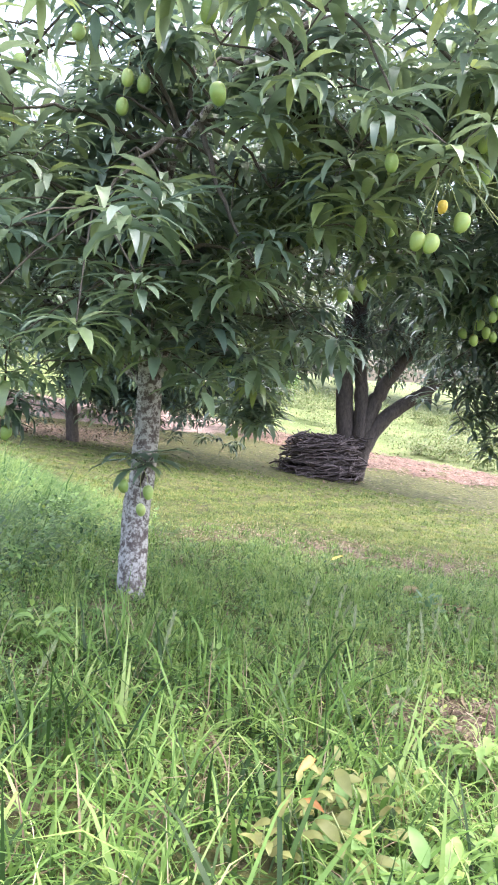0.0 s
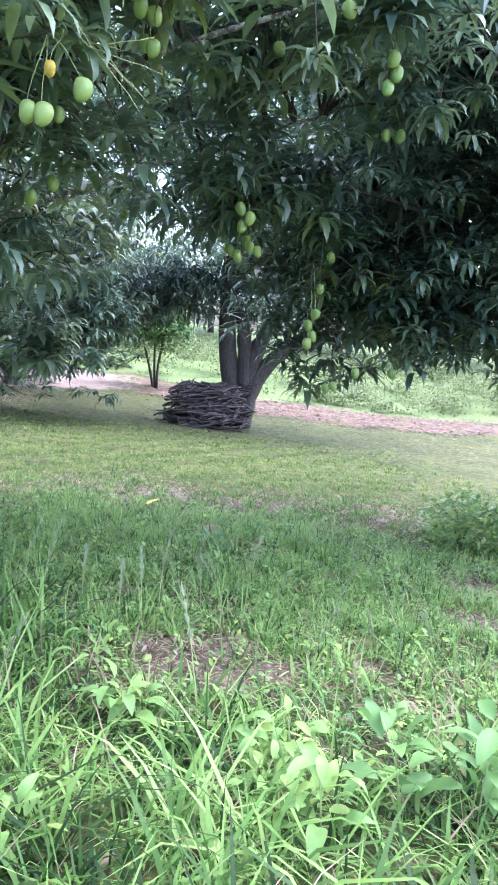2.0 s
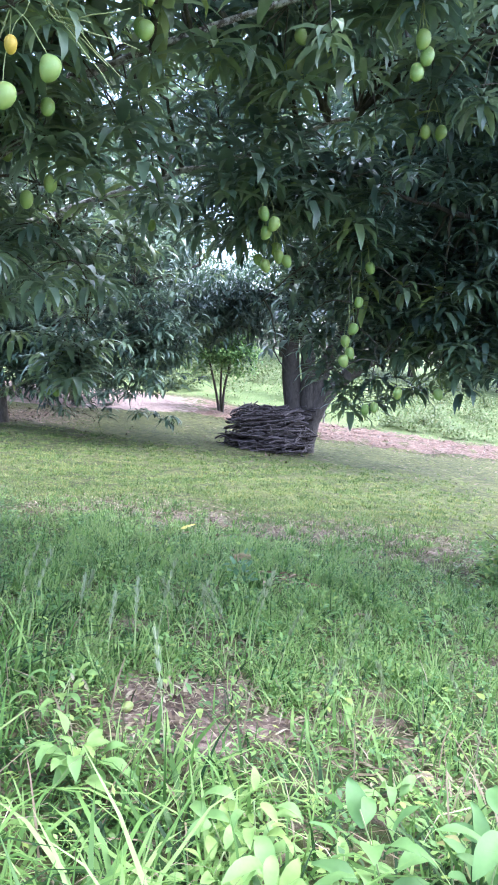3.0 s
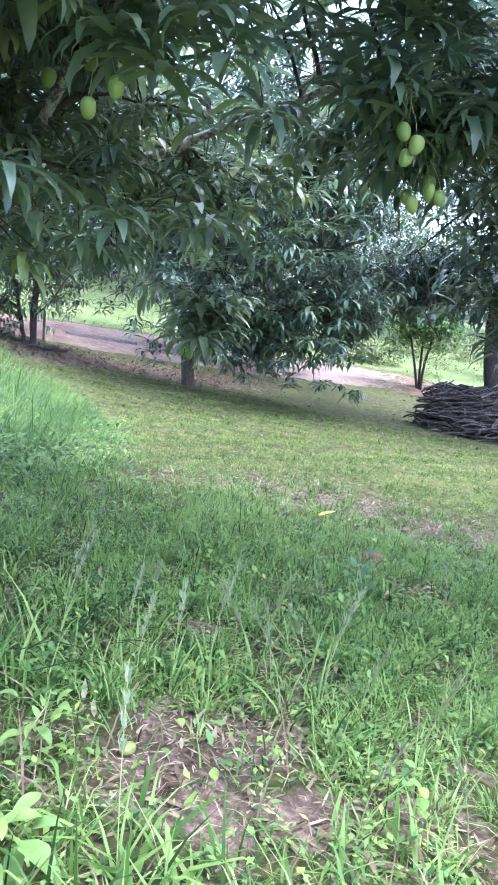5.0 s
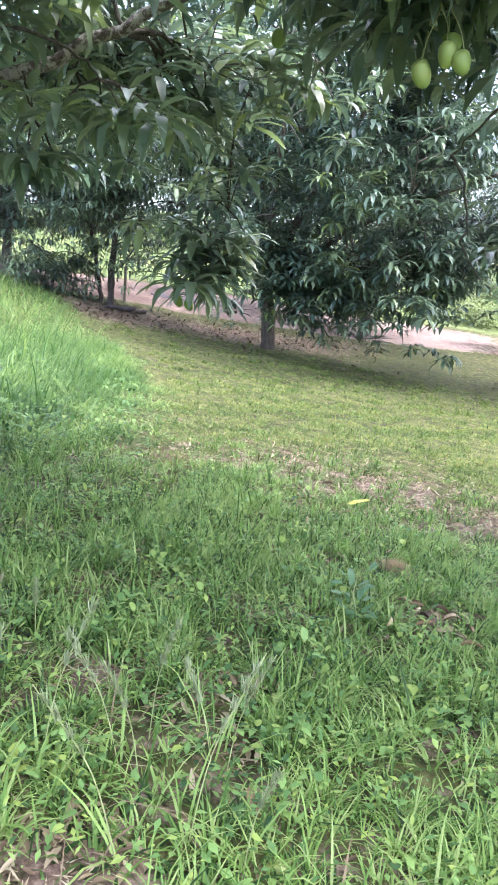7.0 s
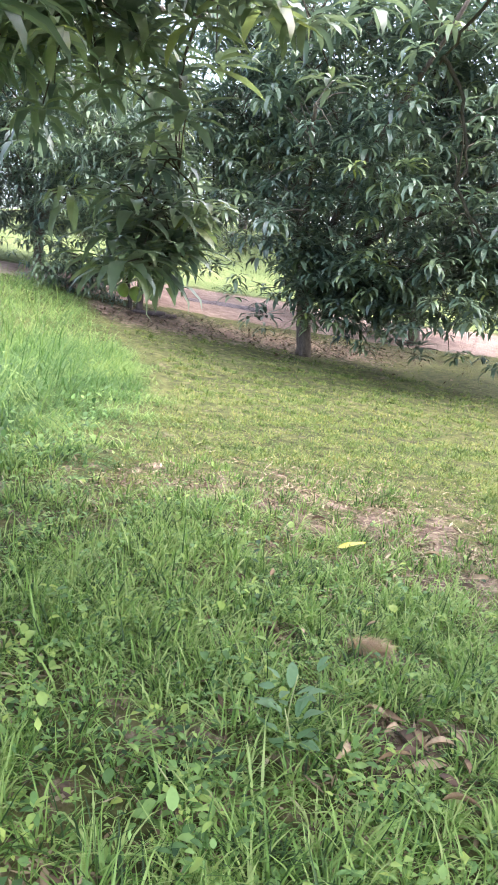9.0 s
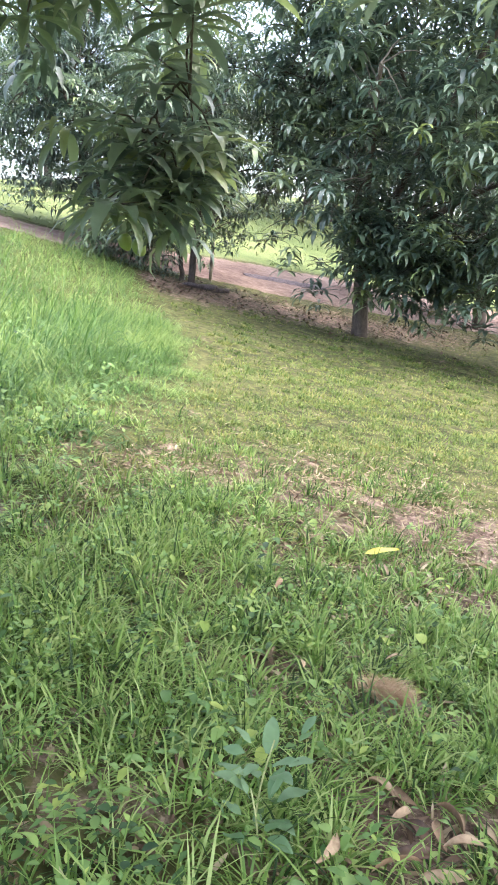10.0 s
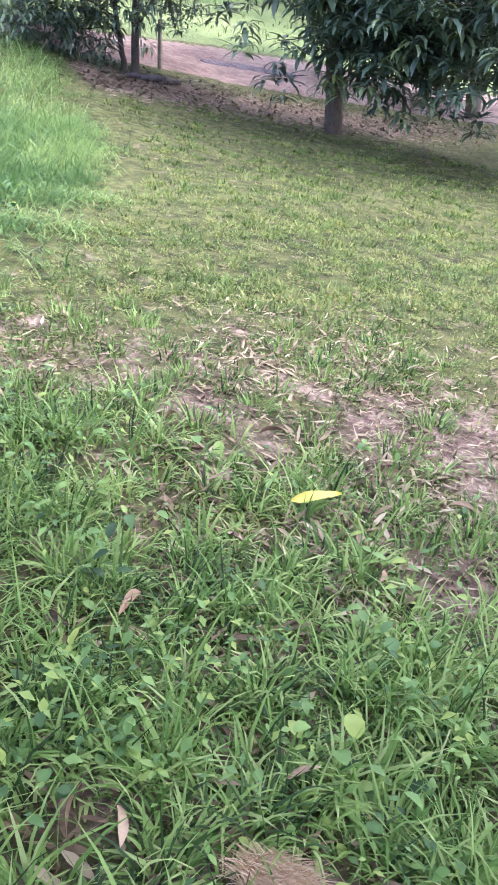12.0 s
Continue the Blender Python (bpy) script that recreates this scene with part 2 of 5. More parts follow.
def ground_z(x, y):
    """The hillside: it falls to the right and ahead, and rises again past the row of trees."""
    x, y = np.asarray(x, dtype=float), np.asarray(y, dtype=float)
    xs = 45 * np.tanh(x / 45)
    ys = np.where(y < 30, y, 30 + 110 * np.tanh((y - 30) / 110))
    z = 0.006 - 0.1137 * xs - 0.0587 * ys + 0.12 * np.minimum(softplus(-x - 5.2), 14) + 0.065 * np.minimum(softplus(y - 21.5), 60) + 0.085 * np.minimum(softplus(y - 34), 30)
    far = np.clip((np.hypot(x, y) - 2) / 3, 0, 1)
    return z + 0.02 * np.sin(1.7 * x + 0.6 * y) * np.sin(1.3 * y - 0.4 * x) + 0.03 * far * np.sin(0.5 * x) * np.cos(0.43 * y + 1)


def on_ground(x, y, up=0.0):
    return Vector((x, y, float(ground_z(x, y)) + up))


# the dirt track and the litter bank: their near and far edges
def track_near(x):
    return np.interp(x, (-20, -11, -9.2, -7.3, -5, -2.3, 0, 2, 4, 8.5, 14, 30), (7.5, 18.2, 20.8, 22.8, 26, 28.3, 29, 27.2, 25.3, 25.3, 27.0, 32))


def track_far(x):
    return np.interp(x, (-20, -13.2, -11.6, -9.5, -4.6, -0.6, 2.5, 5, 10, 19, 30), (11.5, 20, 25, 29, 35, 36, 33.5, 31.5, 30.2, 33, 38))


def tall_edge(y):
    """The right border of the tall grass on the slope."""
    return np.interp(y, (4, 7, 8.5, 9.8, 12.6, 17, 19, 24), (-1.3, -0.9, -0.8, -1.45, -3.0, -7.7, -10.2, -14))


def patchy(x, y, scale, seed):
    """A smooth random field from 0 to 1."""
    r = np.random.default_rng(seed)
    v = np.zeros(np.shape(x))
    for k in range(7):
        a, f, p = r.uniform(0, 6.28), r.uniform(0.6, 1.7) / scale, r.uniform(0, 6.28)
        v = v + np.sin(6.28 * f * (np.cos(a) * x + np.sin(a) * y) + p)
    return np.clip(0.5 + v / 5.0, 0, 1)


BARE_SPOTS = ((1.34, 4.2, 0.27), (1.3, 3.98, 0.2), (1.56, 4.32, 0.2), (1.78, 3.98, 0.17), (1.52, 3.8, 0.2), (2.33, 4.09, 0.15), (2.09, 4.46, 0.12), (1.0, 5.23, 0.11), (1.1, 9.35, 0.24), (1.6, 8.5, 0.2), (1.92, 6.72, 0.21), (1.28, 7.12, 0.12), (3.3, 5.3, 0.3), (3.7, 6.1, 0.3), (1.3, 9.25, 0.16), (2.2, 9.0, 0.3), (0.3, 8.8, 0.14), (1.6, 7.2, 0.14), (1.3, 7.1, 0.14))


def bare_amount(x, y):
    v = np.zeros(np.shape(x))
    for bx, by, br in BARE_SPOTS:
        v = np.maximum(v, np.exp(-(((x - bx) ** 2 + (y - by) ** 2) / br ** 2) ** 1.5))
    return v


def thin_zone(x, y):
    """The worn strip of litter and single tufts between the weeds and the turf."""
    return np.exp(-((y - 9.0 - 0.25 * np.sin(1.9 * x)) / 0.95) ** 2) * np.interp(x, (-0.9, 0.2, 4.0, 5.0), (0, 1, 1, 0)) * (0.66 + 0.34 * patchy(x, y, 0.5, 49))


def under_trees(x, y):
    """The worn, littered strip under the row of trees along the track."""
    return np.clip(1.3 - 1.3 * np.abs(y - track_near(x) + 3.9) / 3.6, 0, 1) * np.clip((-2.5 - x) / 2, 0, 1) * (x > tall_edge(y))


def build_ground():
    def axis(lo, a, b, hi, step):
        core = np.arange(a, b, step)
        left = a - np.cumsum(step * 1.18 ** np.arange(1, 60))
        right = core[-1] + np.cumsum(step * 1.18 ** np.arange(1, 60))
        return np.concatenate((left[left > lo][::-1], core, right[right < hi]))
    xs, ys = axis(-420, -12, 11, 420, 0.2), axis(-200, 1, 32, 900, 0.2)
    X, Y = np.meshgrid(xs, ys)
    Z = ground_z(X, Y)
    Z = Z + np.where(np.hypot(X, Y) < 45, 0.012 * patchy(X, Y, 0.7, 3) + 0.02 * patchy(X, Y, 1.9, 4), 0)
    near, far_e = track_near(X), track_far(X)
    inside = np.clip((Y - near) / 0.6, 0, 1) * np.clip((far_e - Y) / 0.8, 0, 1)
    right = np.clip((X + 2.6) / 3.4, 0, 1)
    Z = Z + 0.14 * inside * right * patchy(X, Y, 0.9, 5)
    nx, ny = len(xs), len(ys)
    i = (np.arange(ny - 1)[:, None] * nx + np.arange(nx - 1)[None]).ravel()
    tris = np.concatenate((np.stack((i, i + 1, i + nx + 1), 1), np.stack((i, i + nx + 1, i + nx), 1)))
    me = mesh_of("ground", np.stack((X, Y, Z), -1).reshape(-1, 3), tris)
    for name, v in (("road", inside * (1 - right)), ("litter", inside * right * (0.45 + 0.75 * patchy(X, Y, 1.3, 6))),
                    ("field", np.clip((Y - far_e) / 0.8, 0, 1)),
                    ("bare", np.interp(Y, (2.5, 3.5, 8.0, 10.5), (0.3, 0.36, 0.36, 0.22)) + 0.42 * bare_amount(X, Y) + 0.2 * thin_zone(X, Y) + 0.42 * under_trees(X, Y) - 0.25 * np.clip((tall_edge(Y) - X) / 1.0, 0, 1))):
        me.attributes.new(name, "FLOAT", "POINT").data.foreach_set("value", v.astype(np.float32).ravel())
    tagged(part("ground", me, MAT_GROUND), "sloping orchard ground of red-brown soil and worn turf", "ground", kind="structure")


build_ground()


# ---- blades and leaves, many at a time ----
def blades(p, az, height, width, bend, tone, sections=4):
    """Grass blades: each rises from p, leans towards az and tapers to a tip. Returns vertices, triangles and tones."""
    n, k = len(p), sections
    s = np.linspace(0, 1, k)
    d = np.stack((np.cos(az), np.sin(az), np.zeros(n)), 1)
    side = np.stack((-np.sin(az), np.cos(az), np.zeros(n)), 1)
    lean = 0.35 * bend * np.abs(np.sin(37.0 * az))
    ang = lean[:, None] + bend[:, None] * s[None] ** 1.3
    step = height[:, None] / (k - 1)
    out = np.concatenate((np.zeros((n, 1)), np.cumsum(np.sin(ang[:, 1:]) * step, 1)), 1)
    up = np.concatenate((np.zeros((n, 1)), np.cumsum(np.cos(ang[:, 1:]) * step, 1)), 1)
    mid = p[:, None] + out[..., None] * d[:, None]
    mid[..., 2] += up
    w = (width[:, None] * (1 - s[None] ** 1.6) * (0.75 + 0.5 * np.minimum(s[None] * 3, 1)) / 2)[..., None]
    verts = np.stack((mid - w * side[:, None], mid + w * side[:, None]), 2).reshape(n, 2 * k, 3)[:, :2 * k - 1]
    face = []
    for j in range(k - 2):
        a = 2 * j
        face += [(a, a + 1, a + 3), (a, a + 3, a + 2)]
    face.append((2 * k - 4, 2 * k - 3, 2 * k - 2))
    f = (np.array(face)[None] + (np.arange(n) * (2 * k - 1))[:, None, None]).reshape(-1, 3)
    return verts.reshape(-1, 3), f, np.repeat(tone, 2 * k - 1)


def leaves(p, az, rise, length, width, droop, tone, detail=2, fold=0.25):
    """Leaves on a midrib that starts at p towards az, rise radians up, and droops along its length."""
    n = len(p)
    prof = {0: ((0.0, 0.0), (0.45, 1.0), (1.0, 0.0)), 1: ((0.0, 0.0), (0.45, 1.0), (1.0, 0.0)), 2: ((0.0, 0.0), (0.3, 0.95), (0.68, 0.85), (1.0, 0.0)), 3: ((0.0, 0.0), (0.18, 0.72), (0.48, 1.0), (0.78, 0.62), (1.0, 0.0))}[detail]
    s = np.array([q[0] for q in prof])
    d = np.stack((np.cos(az), np.sin(az), np.zeros(n)), 1)
    side = np.stack((-np.sin(az), np.cos(az), np.zeros(n)), 1)
    ang = rise[:, None] - droop[:, None] * s[None] ** 1.2
    amid = 0.5 * (ang[:, 1:] + ang[:, :-1])
    ds = np.diff(s)[None] * length[:, None]
    out = np.concatenate((np.zeros((n, 1)), np.cumsum(np.cos(amid) * ds, 1)), 1)
    up = np.concatenate((np.zeros((n, 1)), np.cumsum(np.sin(amid) * ds, 1)), 1)
    mid = p[:, None] + out[..., None] * d[:, None]
    mid[..., 2] += up
    nrm = -np.sin(ang)[..., None] * d[:, None]
    nrm[..., 2] += np.cos(ang)
    cols, face = [mid[:, 0]], []
    if detail == 0:
        h = (0.5 * width)[:, None]
        cols += [mid[:, 1] - h * side, mid[:, 1] + h * side, mid[:, 2]]
        face = [(0, 1, 2), (1, 3, 2)]
    elif detail == 1:
        h = (0.5 * width)[:, None]
        cols += [mid[:, 1] - h * side + fold * h * nrm[:, 1], mid[:, 1], mid[:, 1] + h * side + fold * h * nrm[:, 1], mid[:, 2]]
        face = [(0, 1, 2), (0, 2, 3), (1, 4, 2), (2, 4, 3)]
    else:
        last = len(prof) - 1
        for j in range(1, last):
            h = (0.5 * width * prof[j][1])[:, None]
            cols += [mid[:, j] - h * side + fold * h * nrm[:, j], mid[:, j], mid[:, j] + h * side + fold * h * nrm[:, j]]
        cols.append(mid[:, last])
        face = [(0, 1, 2), (0, 2, 3)]
        for j in range(last - 2):
            a = 3 * j + 1
            face += [(a, a + 3, a + 4), (a, a + 4, a + 1), (a + 1, a + 4, a + 5), (a + 1, a + 5, a + 2)]
        a = 3 * (last - 2) + 1
        face += [(a, a + 3, a + 1), (a + 1, a + 3, a + 2)]
    k = len(cols)
    verts = np.stack(cols, 1).reshape(-1, 3)
    f = (np.array(face)[None] + (np.arange(n) * k)[:, None, None]).reshape(-1, 3)
    return verts, f, np.repeat(tone, k)


def joined(pieces):
    v, f, t, o = [], [], [], 0
    for a, b, c in pieces:
        v.append(a)
        f.append(b + o)
        t.append(c)
        o += len(a)
    return np.concatenate(v), np.concatenate(f), np.concatenate(t)


def tube(path, radii, sides=8, rough=0.0, seed=0, cap=True):
    """A round, tapering limb along a path of points."""
    r = np.random.default_rng(seed)
    path = [Vector(q) for q in path]
    verts, face = [], []
    ref = Vector((0.31, 0.95, 0.1))
    for i, (q, rad) in enumerate(zip(path, radii)):
        t = (path[min(i + 1, len(path) - 1)] - path[max(i - 1, 0)]).normalized()
        u = t.cross(ref)
        u = u.normalized() if u.length > 0.05 else t.orthogonal().normalized()
        w = t.cross(u)
        for j in range(sides):
            a = 2 * math.pi * j / sides
            k = rad * (1 + rough * r.uniform(-1, 1))
            verts.append(q + u * (math.cos(a) * k) + w * (math.sin(a) * k))
        if i:
            b, c = (i - 1) * sides, i * sides
            for j in range(sides):
                j2 = (j + 1) % sides
                face += [(b + j, b + j2, c + j2), (b + j, c + j2, c + j)]
    if cap:
        c = len(verts)
        verts.append(path[-1])
        face += [((len(path) - 1) * sides + j, (len(path) - 1) * sides + (j + 1) % sides, c) for j in range(sides)]
    return np.array([tuple(q) for q in verts]), np.array(face), np.zeros(len(verts))


def curve_points(pts, steps=8, wobble=0.0, seed=0):
    """A smooth path through a few points (Catmull-Rom)."""
    r = np.random.default_rng(seed)
    p = [np.array(q, dtype=float) for q in pts]
    p = [2 * p[0] - p[1]] + p + [2 * p[-1] - p[-2]]
    out = []
    for i in range(1, len(p) - 2):
        for k in range(steps):
            t = k / steps
            a, b, c, d = p[i - 1], p[i], p[i + 1], p[i + 2]
            out.append(0.5 * (2 * b + (c - a) * t + (2 * a - 5 * b + 4 * c - d) * t * t + (3 * b - a - 3 * c + d) * t ** 3))
    out.append(p[-2])
    return [q + r.normal(0, wobble, 3) for q in out]


# ---- mango trees ----
WALKWAY = ((0, 0, 1.5), (1.3, 0.4, 1.28), (2.16, 1.75, 1.13), (2.52, 3.1, 1.0), (2.48, 4.75, 0.82), (2.3, 5.5, 0.8), (1.98, 6.5, 0.73))


def clear_of_walk(p, room):
    """True for points that leave the walkway free."""
    best = np.full(len(p), 1e9)
    for a, b in zip(WALKWAY[:-1], WALKWAY[1:]):
        a, b = np.array(a), np.array(b)
        t = np.clip(((p - a) @ (b - a)) / ((b - a) @ (b - a)), 0, 1)
        best = np.minimum(best, np.linalg.norm(p - a - t[:, None] * (b - a), axis=1))
    return best > room


def crown_clusters(center, radii, hem, count, seed, fill=0.45, lift=0.5):
    """Branch ends in the crown: in an ellipsoid, thicker towards its outside, above a ragged hem over the ground."""
    r = np.random.default_rng(seed)
    out = []
    while len(out) < count:
        d = r.normal(size=3)
        d /= np.linalg.norm(d)
        q = np.array(center) + d * np.array(radii) * r.uniform(0, 1) ** fill * r.uniform(0.85, 1.08)
        low = float(ground_z(q[0], q[1])) + (hem(q[0], q[1]) if callable(hem) else hem) + lift * (patchy(q[0], q[1], 2.2, seed + 5) - 0.5) * 2
        if q[2] < low:
            if r.random() < 0.5:
                q[2] = low + r.exponential(0.35)
            else:
                continue
        out.append(q)
    return np.array(out)


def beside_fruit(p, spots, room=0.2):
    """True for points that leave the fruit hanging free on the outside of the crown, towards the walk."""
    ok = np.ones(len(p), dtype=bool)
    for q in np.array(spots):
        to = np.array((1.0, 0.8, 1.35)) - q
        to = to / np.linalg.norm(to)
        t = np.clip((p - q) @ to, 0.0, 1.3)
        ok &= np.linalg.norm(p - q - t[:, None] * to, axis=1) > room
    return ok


def rosettes(ends, per, reach, seed):
    r = np.random.default_rng(seed)
    n = len(ends)
    p = np.repeat(ends, per, 0) + r.normal(0, reach, (n * per, 3)) * (1, 1, 0.75)
    return p


def foliage(points, center, per, seed, size=0.2, detail=2, tone=(0.3, 0.12), young=0.04, droop=1.15, umbrella=False):
    """A whorl of hanging leaves at every point."""
    r = np.random.default_rng(seed)
    n = len(points)
    away = points - np.array(center)
    out_az = np.arctan2(away[:, 1], away[:, 0])
    base_tone = np.clip(r.normal(tone[0], tone[1], n), 0, 0.7)
    fresh = r.random(n) < young
    base_tone[fresh] = r.uniform(0.6, 0.85, fresh.sum())
    age = r.uniform(0, 1, n)
    k = per
    idx = np.repeat(np.arange(n), k)
    m = n * k
    spin = np.tile(np.arange(k) * 2.399, n) + np.repeat(r.uniform(0, 6.28, n), k)
    ring = np.tile(np.arange(k) / k, n)
    az = spin + r.normal(0, 0.25, m)
    rise = 0.75 - 1.0 * ring + r.normal(0, 0.2, m) - 0.25 * age[idx]
    if umbrella:
        rise = 0.5 - 0.55 * ring + r.normal(0, 0.12, m)
        droop = 1.5
    length = size * np.repeat(r.uniform(0.75, 1.25, n), k) * r.uniform(0.7, 1.2, m)
    width = length * r.uniform(0.18, 0.24, m)
    dr = droop * r.uniform(0.5, 1.4, m) * (0.5 + 0.8 * age[idx])
    p = points[idx] + np.stack((np.cos(az), np.sin(az), np.zeros(m)), 1) * 0.01
    p[:, 2] -= 0.06 * (size / 0.2) * ring * r.uniform(0.3, 1.2, m)
    tn = np.clip(base_tone[idx] + r.normal(0, 0.05, m), 0, 1)
    return leaves(p, az, rise, length, width, dr, tn, detail)


def mango_tree(base, label, stems, clusters, center, seed, per=4, whorl=11, size=0.2, detail=2, reach=0.32, bark=None, tone=(0.3, 0.12), young=0.04, twig_sides=5, room=0.0, group="mango trees of the orchard", fruit=(), low=(), fill_low=5, umbrella=False):
    """stems: (name, points, first radius, last radius). Twigs run from the stems to every branch end."""
    base = Vector(base)
    tree = tagged(new("mango_tree"), label, "tree", group)
    tree.location = base
    b0 = np.array(base)
    anchors = []
    for i, (name, pts, r0, r1) in enumerate(stems):
        path = curve_points(pts, 7, 0.012 * (1 if i else 0.3), seed + i)
        k = len(path)
        rad = [r0 + (r1 - r0) * j / (k - 1) for j in range(k)]
        if name == "trunk":
            rad = [q * (1 + 0.35 * math.exp(-3.0 * j)) for j, q in enumerate(rad)]
        sides = 14 if r0 > 0.12 else 8
        v, f, t = tube(path, rad, sides, 0.05, seed + i)
        part(name, mesh_of(name, v - b0, f), bark or MAT_BARK, tree)
        anchors += path[k // 3 if name == "trunk" else 1:]
    anchors = np.array(anchors)
    r = np.random.default_rng(seed + 50)
    # boughs: from the stems to every branch end, over a few gathering points
    pieces = []
    ends = clusters
    for e in ends:
        d = np.linalg.norm(anchors - e, axis=1) + 0.25 * np.maximum(0, anchors[:, 2] - e[2] + 0.3)
        a = anchors[int(np.argmin(d))]
        span = np.linalg.norm(e - a)
        mid = 0.5 * (a + e) + np.array((0, 0, 0.12 * span)) + r.normal(0, 0.05 * span, 3)
        path = curve_points((a, mid, e), 3 if detail < 3 else 5, 0.01 * min(span, 1), int(r.integers(1e6)))
        r0 = min(0.05, 0.008 + 0.011 * span)
        pieces.append(tube(path, np.linspace(r0, 0.006, len(path)), twig_sides, 0, 0, False))
        if span > 1.0:
            anchors = np.concatenate((anchors, np.array(path[2:-1])))
    pts = rosettes(ends, per, reach, seed + 90)
    if len(low):
        hanging = np.array(low)
        hanging = hanging[np.argsort(-hanging[:, 2])]
        for e in hanging:
            a = anchors[int(np.argmin(np.linalg.norm(anchors - e, axis=1) + 0.6 * np.maximum(0, e[2] - anchors[:, 2])))]
            span = np.linalg.norm(e - a)
            bow = np.array((r.normal(0, 0.12), r.normal(0, 0.12), 0.15)) * span
            path = curve_points((a, 0.6 * a + 0.4 * e + bow, 0.2 * a + 0.8 * e + 0.6 * bow, e), 4, 0.004, int(r.integers(1e6)))
            pieces.append(tube(path, np.linspace(0.006 + 0.006 * min(span, 1), 0.004, len(path)), 5, 0, 0, False))
            anchors = np.concatenate((anchors, np.array(path[3:-1])))
        pts = np.concatenate((pts, rosettes(hanging, fill_low, 0.13 * (size / 0.22), seed + 95)))
        ends = np.concatenate((ends, hanging))
    if room:
        pts = pts[clear_of_walk(pts, room)]
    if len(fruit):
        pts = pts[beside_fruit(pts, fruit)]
    if detail == 3:
        near = ends[np.argmin(((pts[:, None] - ends[None]) ** 2).sum(2), 1)]
        for q, e in zip(pts, near):
            pieces.append(tube((e, 0.5 * (q + e) + (0, 0, 0.03), q), (0.006, 0.005, 0.004), 3, 0, 0, False))
    v, f, t = joined(pieces)
    tagged(part("branchwork", mesh_of("branchwork", v - b0, f), MAT_TWIG, tree), kind="stuff")
    v, f, t = foliage(pts, center, whorl, seed + 70, size, detail, tone, young, umbrella=umbrella)
    tagged(part("crown", mesh_of("crown", v - b0, f, t), MAT_LEAF, tree, "hanging whorls of long dark green leaves"), kind="stuff")
    return tree


# ---- the trees ----
FRUIT_NEAR = ((-1.36, 4.52, 3.15), (-1.04, 4.54, 3.33), (-0.68, 4.1, 2.94), (-0.6, 4.12, 2.92), (-0.71, 4.14, 2.81), (-0.18, 3.41, 2.65), (-0.23, 3.3, 2.93), (-0.48, 4.8, 2.83), (0.59, 3.53, 2.43), (0.96, 3.71, 2.22), (0.75, 3.67, 2.12), (0.81, 3.66, 2.11), (0.76, 4.46, 2.31), (1.23, 4.3, 2.58), (1.25, 4.26, 2.71), (0.55, 4.83, 1.97), (0.67, 4.84, 2.05), (1.18, 4.2, 2.72), (1.19, 4.45, 2.65), (1.96, 5.2, 2.9), (-1.48, 4.75, 1.04), (0.92, 6.91, 2.17), (0.31, 5.32, 2.31), (0.13, 5.23, 2.22))
FRUIT_RIGHT = ((1.77, 5.73, 2.06), (1.83, 5.74, 2.0), (1.78, 5.78, 1.95), (1.88, 6.26, 1.86), (1.94, 6.26, 1.83), (1.79, 6.27, 1.8), (1.86, 6.4, 1.93), (1.75, 6.45, 1.86), (2.52, 4.75, 2.72), (2.55, 4.78, 2.65), (2.5, 4.79, 2.58), (2.77, 5.8, 2.57), (2.86, 5.78, 2.56), (2.25, 4.62, 2.91), (2.41, 6.74, 1.29), (2.46, 6.7, 1.38), (2.45, 6.75, 1.2), (2.4, 6.7, 1.14), (2.5, 6.72, 1.58), (2.58, 6.68, 1.83), (2.84, 6.85, 0.89), (2.61, 6.99, 0.75), (2.68, 6.96, 0.77), (3.17, 6.88, 0.88))


def fruit_forks(spots):
    """Hanging fruit shares a fork above it with its neighbours: the fork of every fruit."""
    forks = []
    for q in np.array(spots):
        near = [p for p in np.array(spots) if np.linalg.norm(p - q) < 0.3]
        top = np.mean(near, 0)
        top[2] = max(p[2] for p in near) + 0.2
        forks.append(top)
    return forks


TRUNK_FRUIT = ((-0.8, 5.12, 0.68), (-0.64, 5.15, 0.64), (-0.7, 5.25, 0.5))


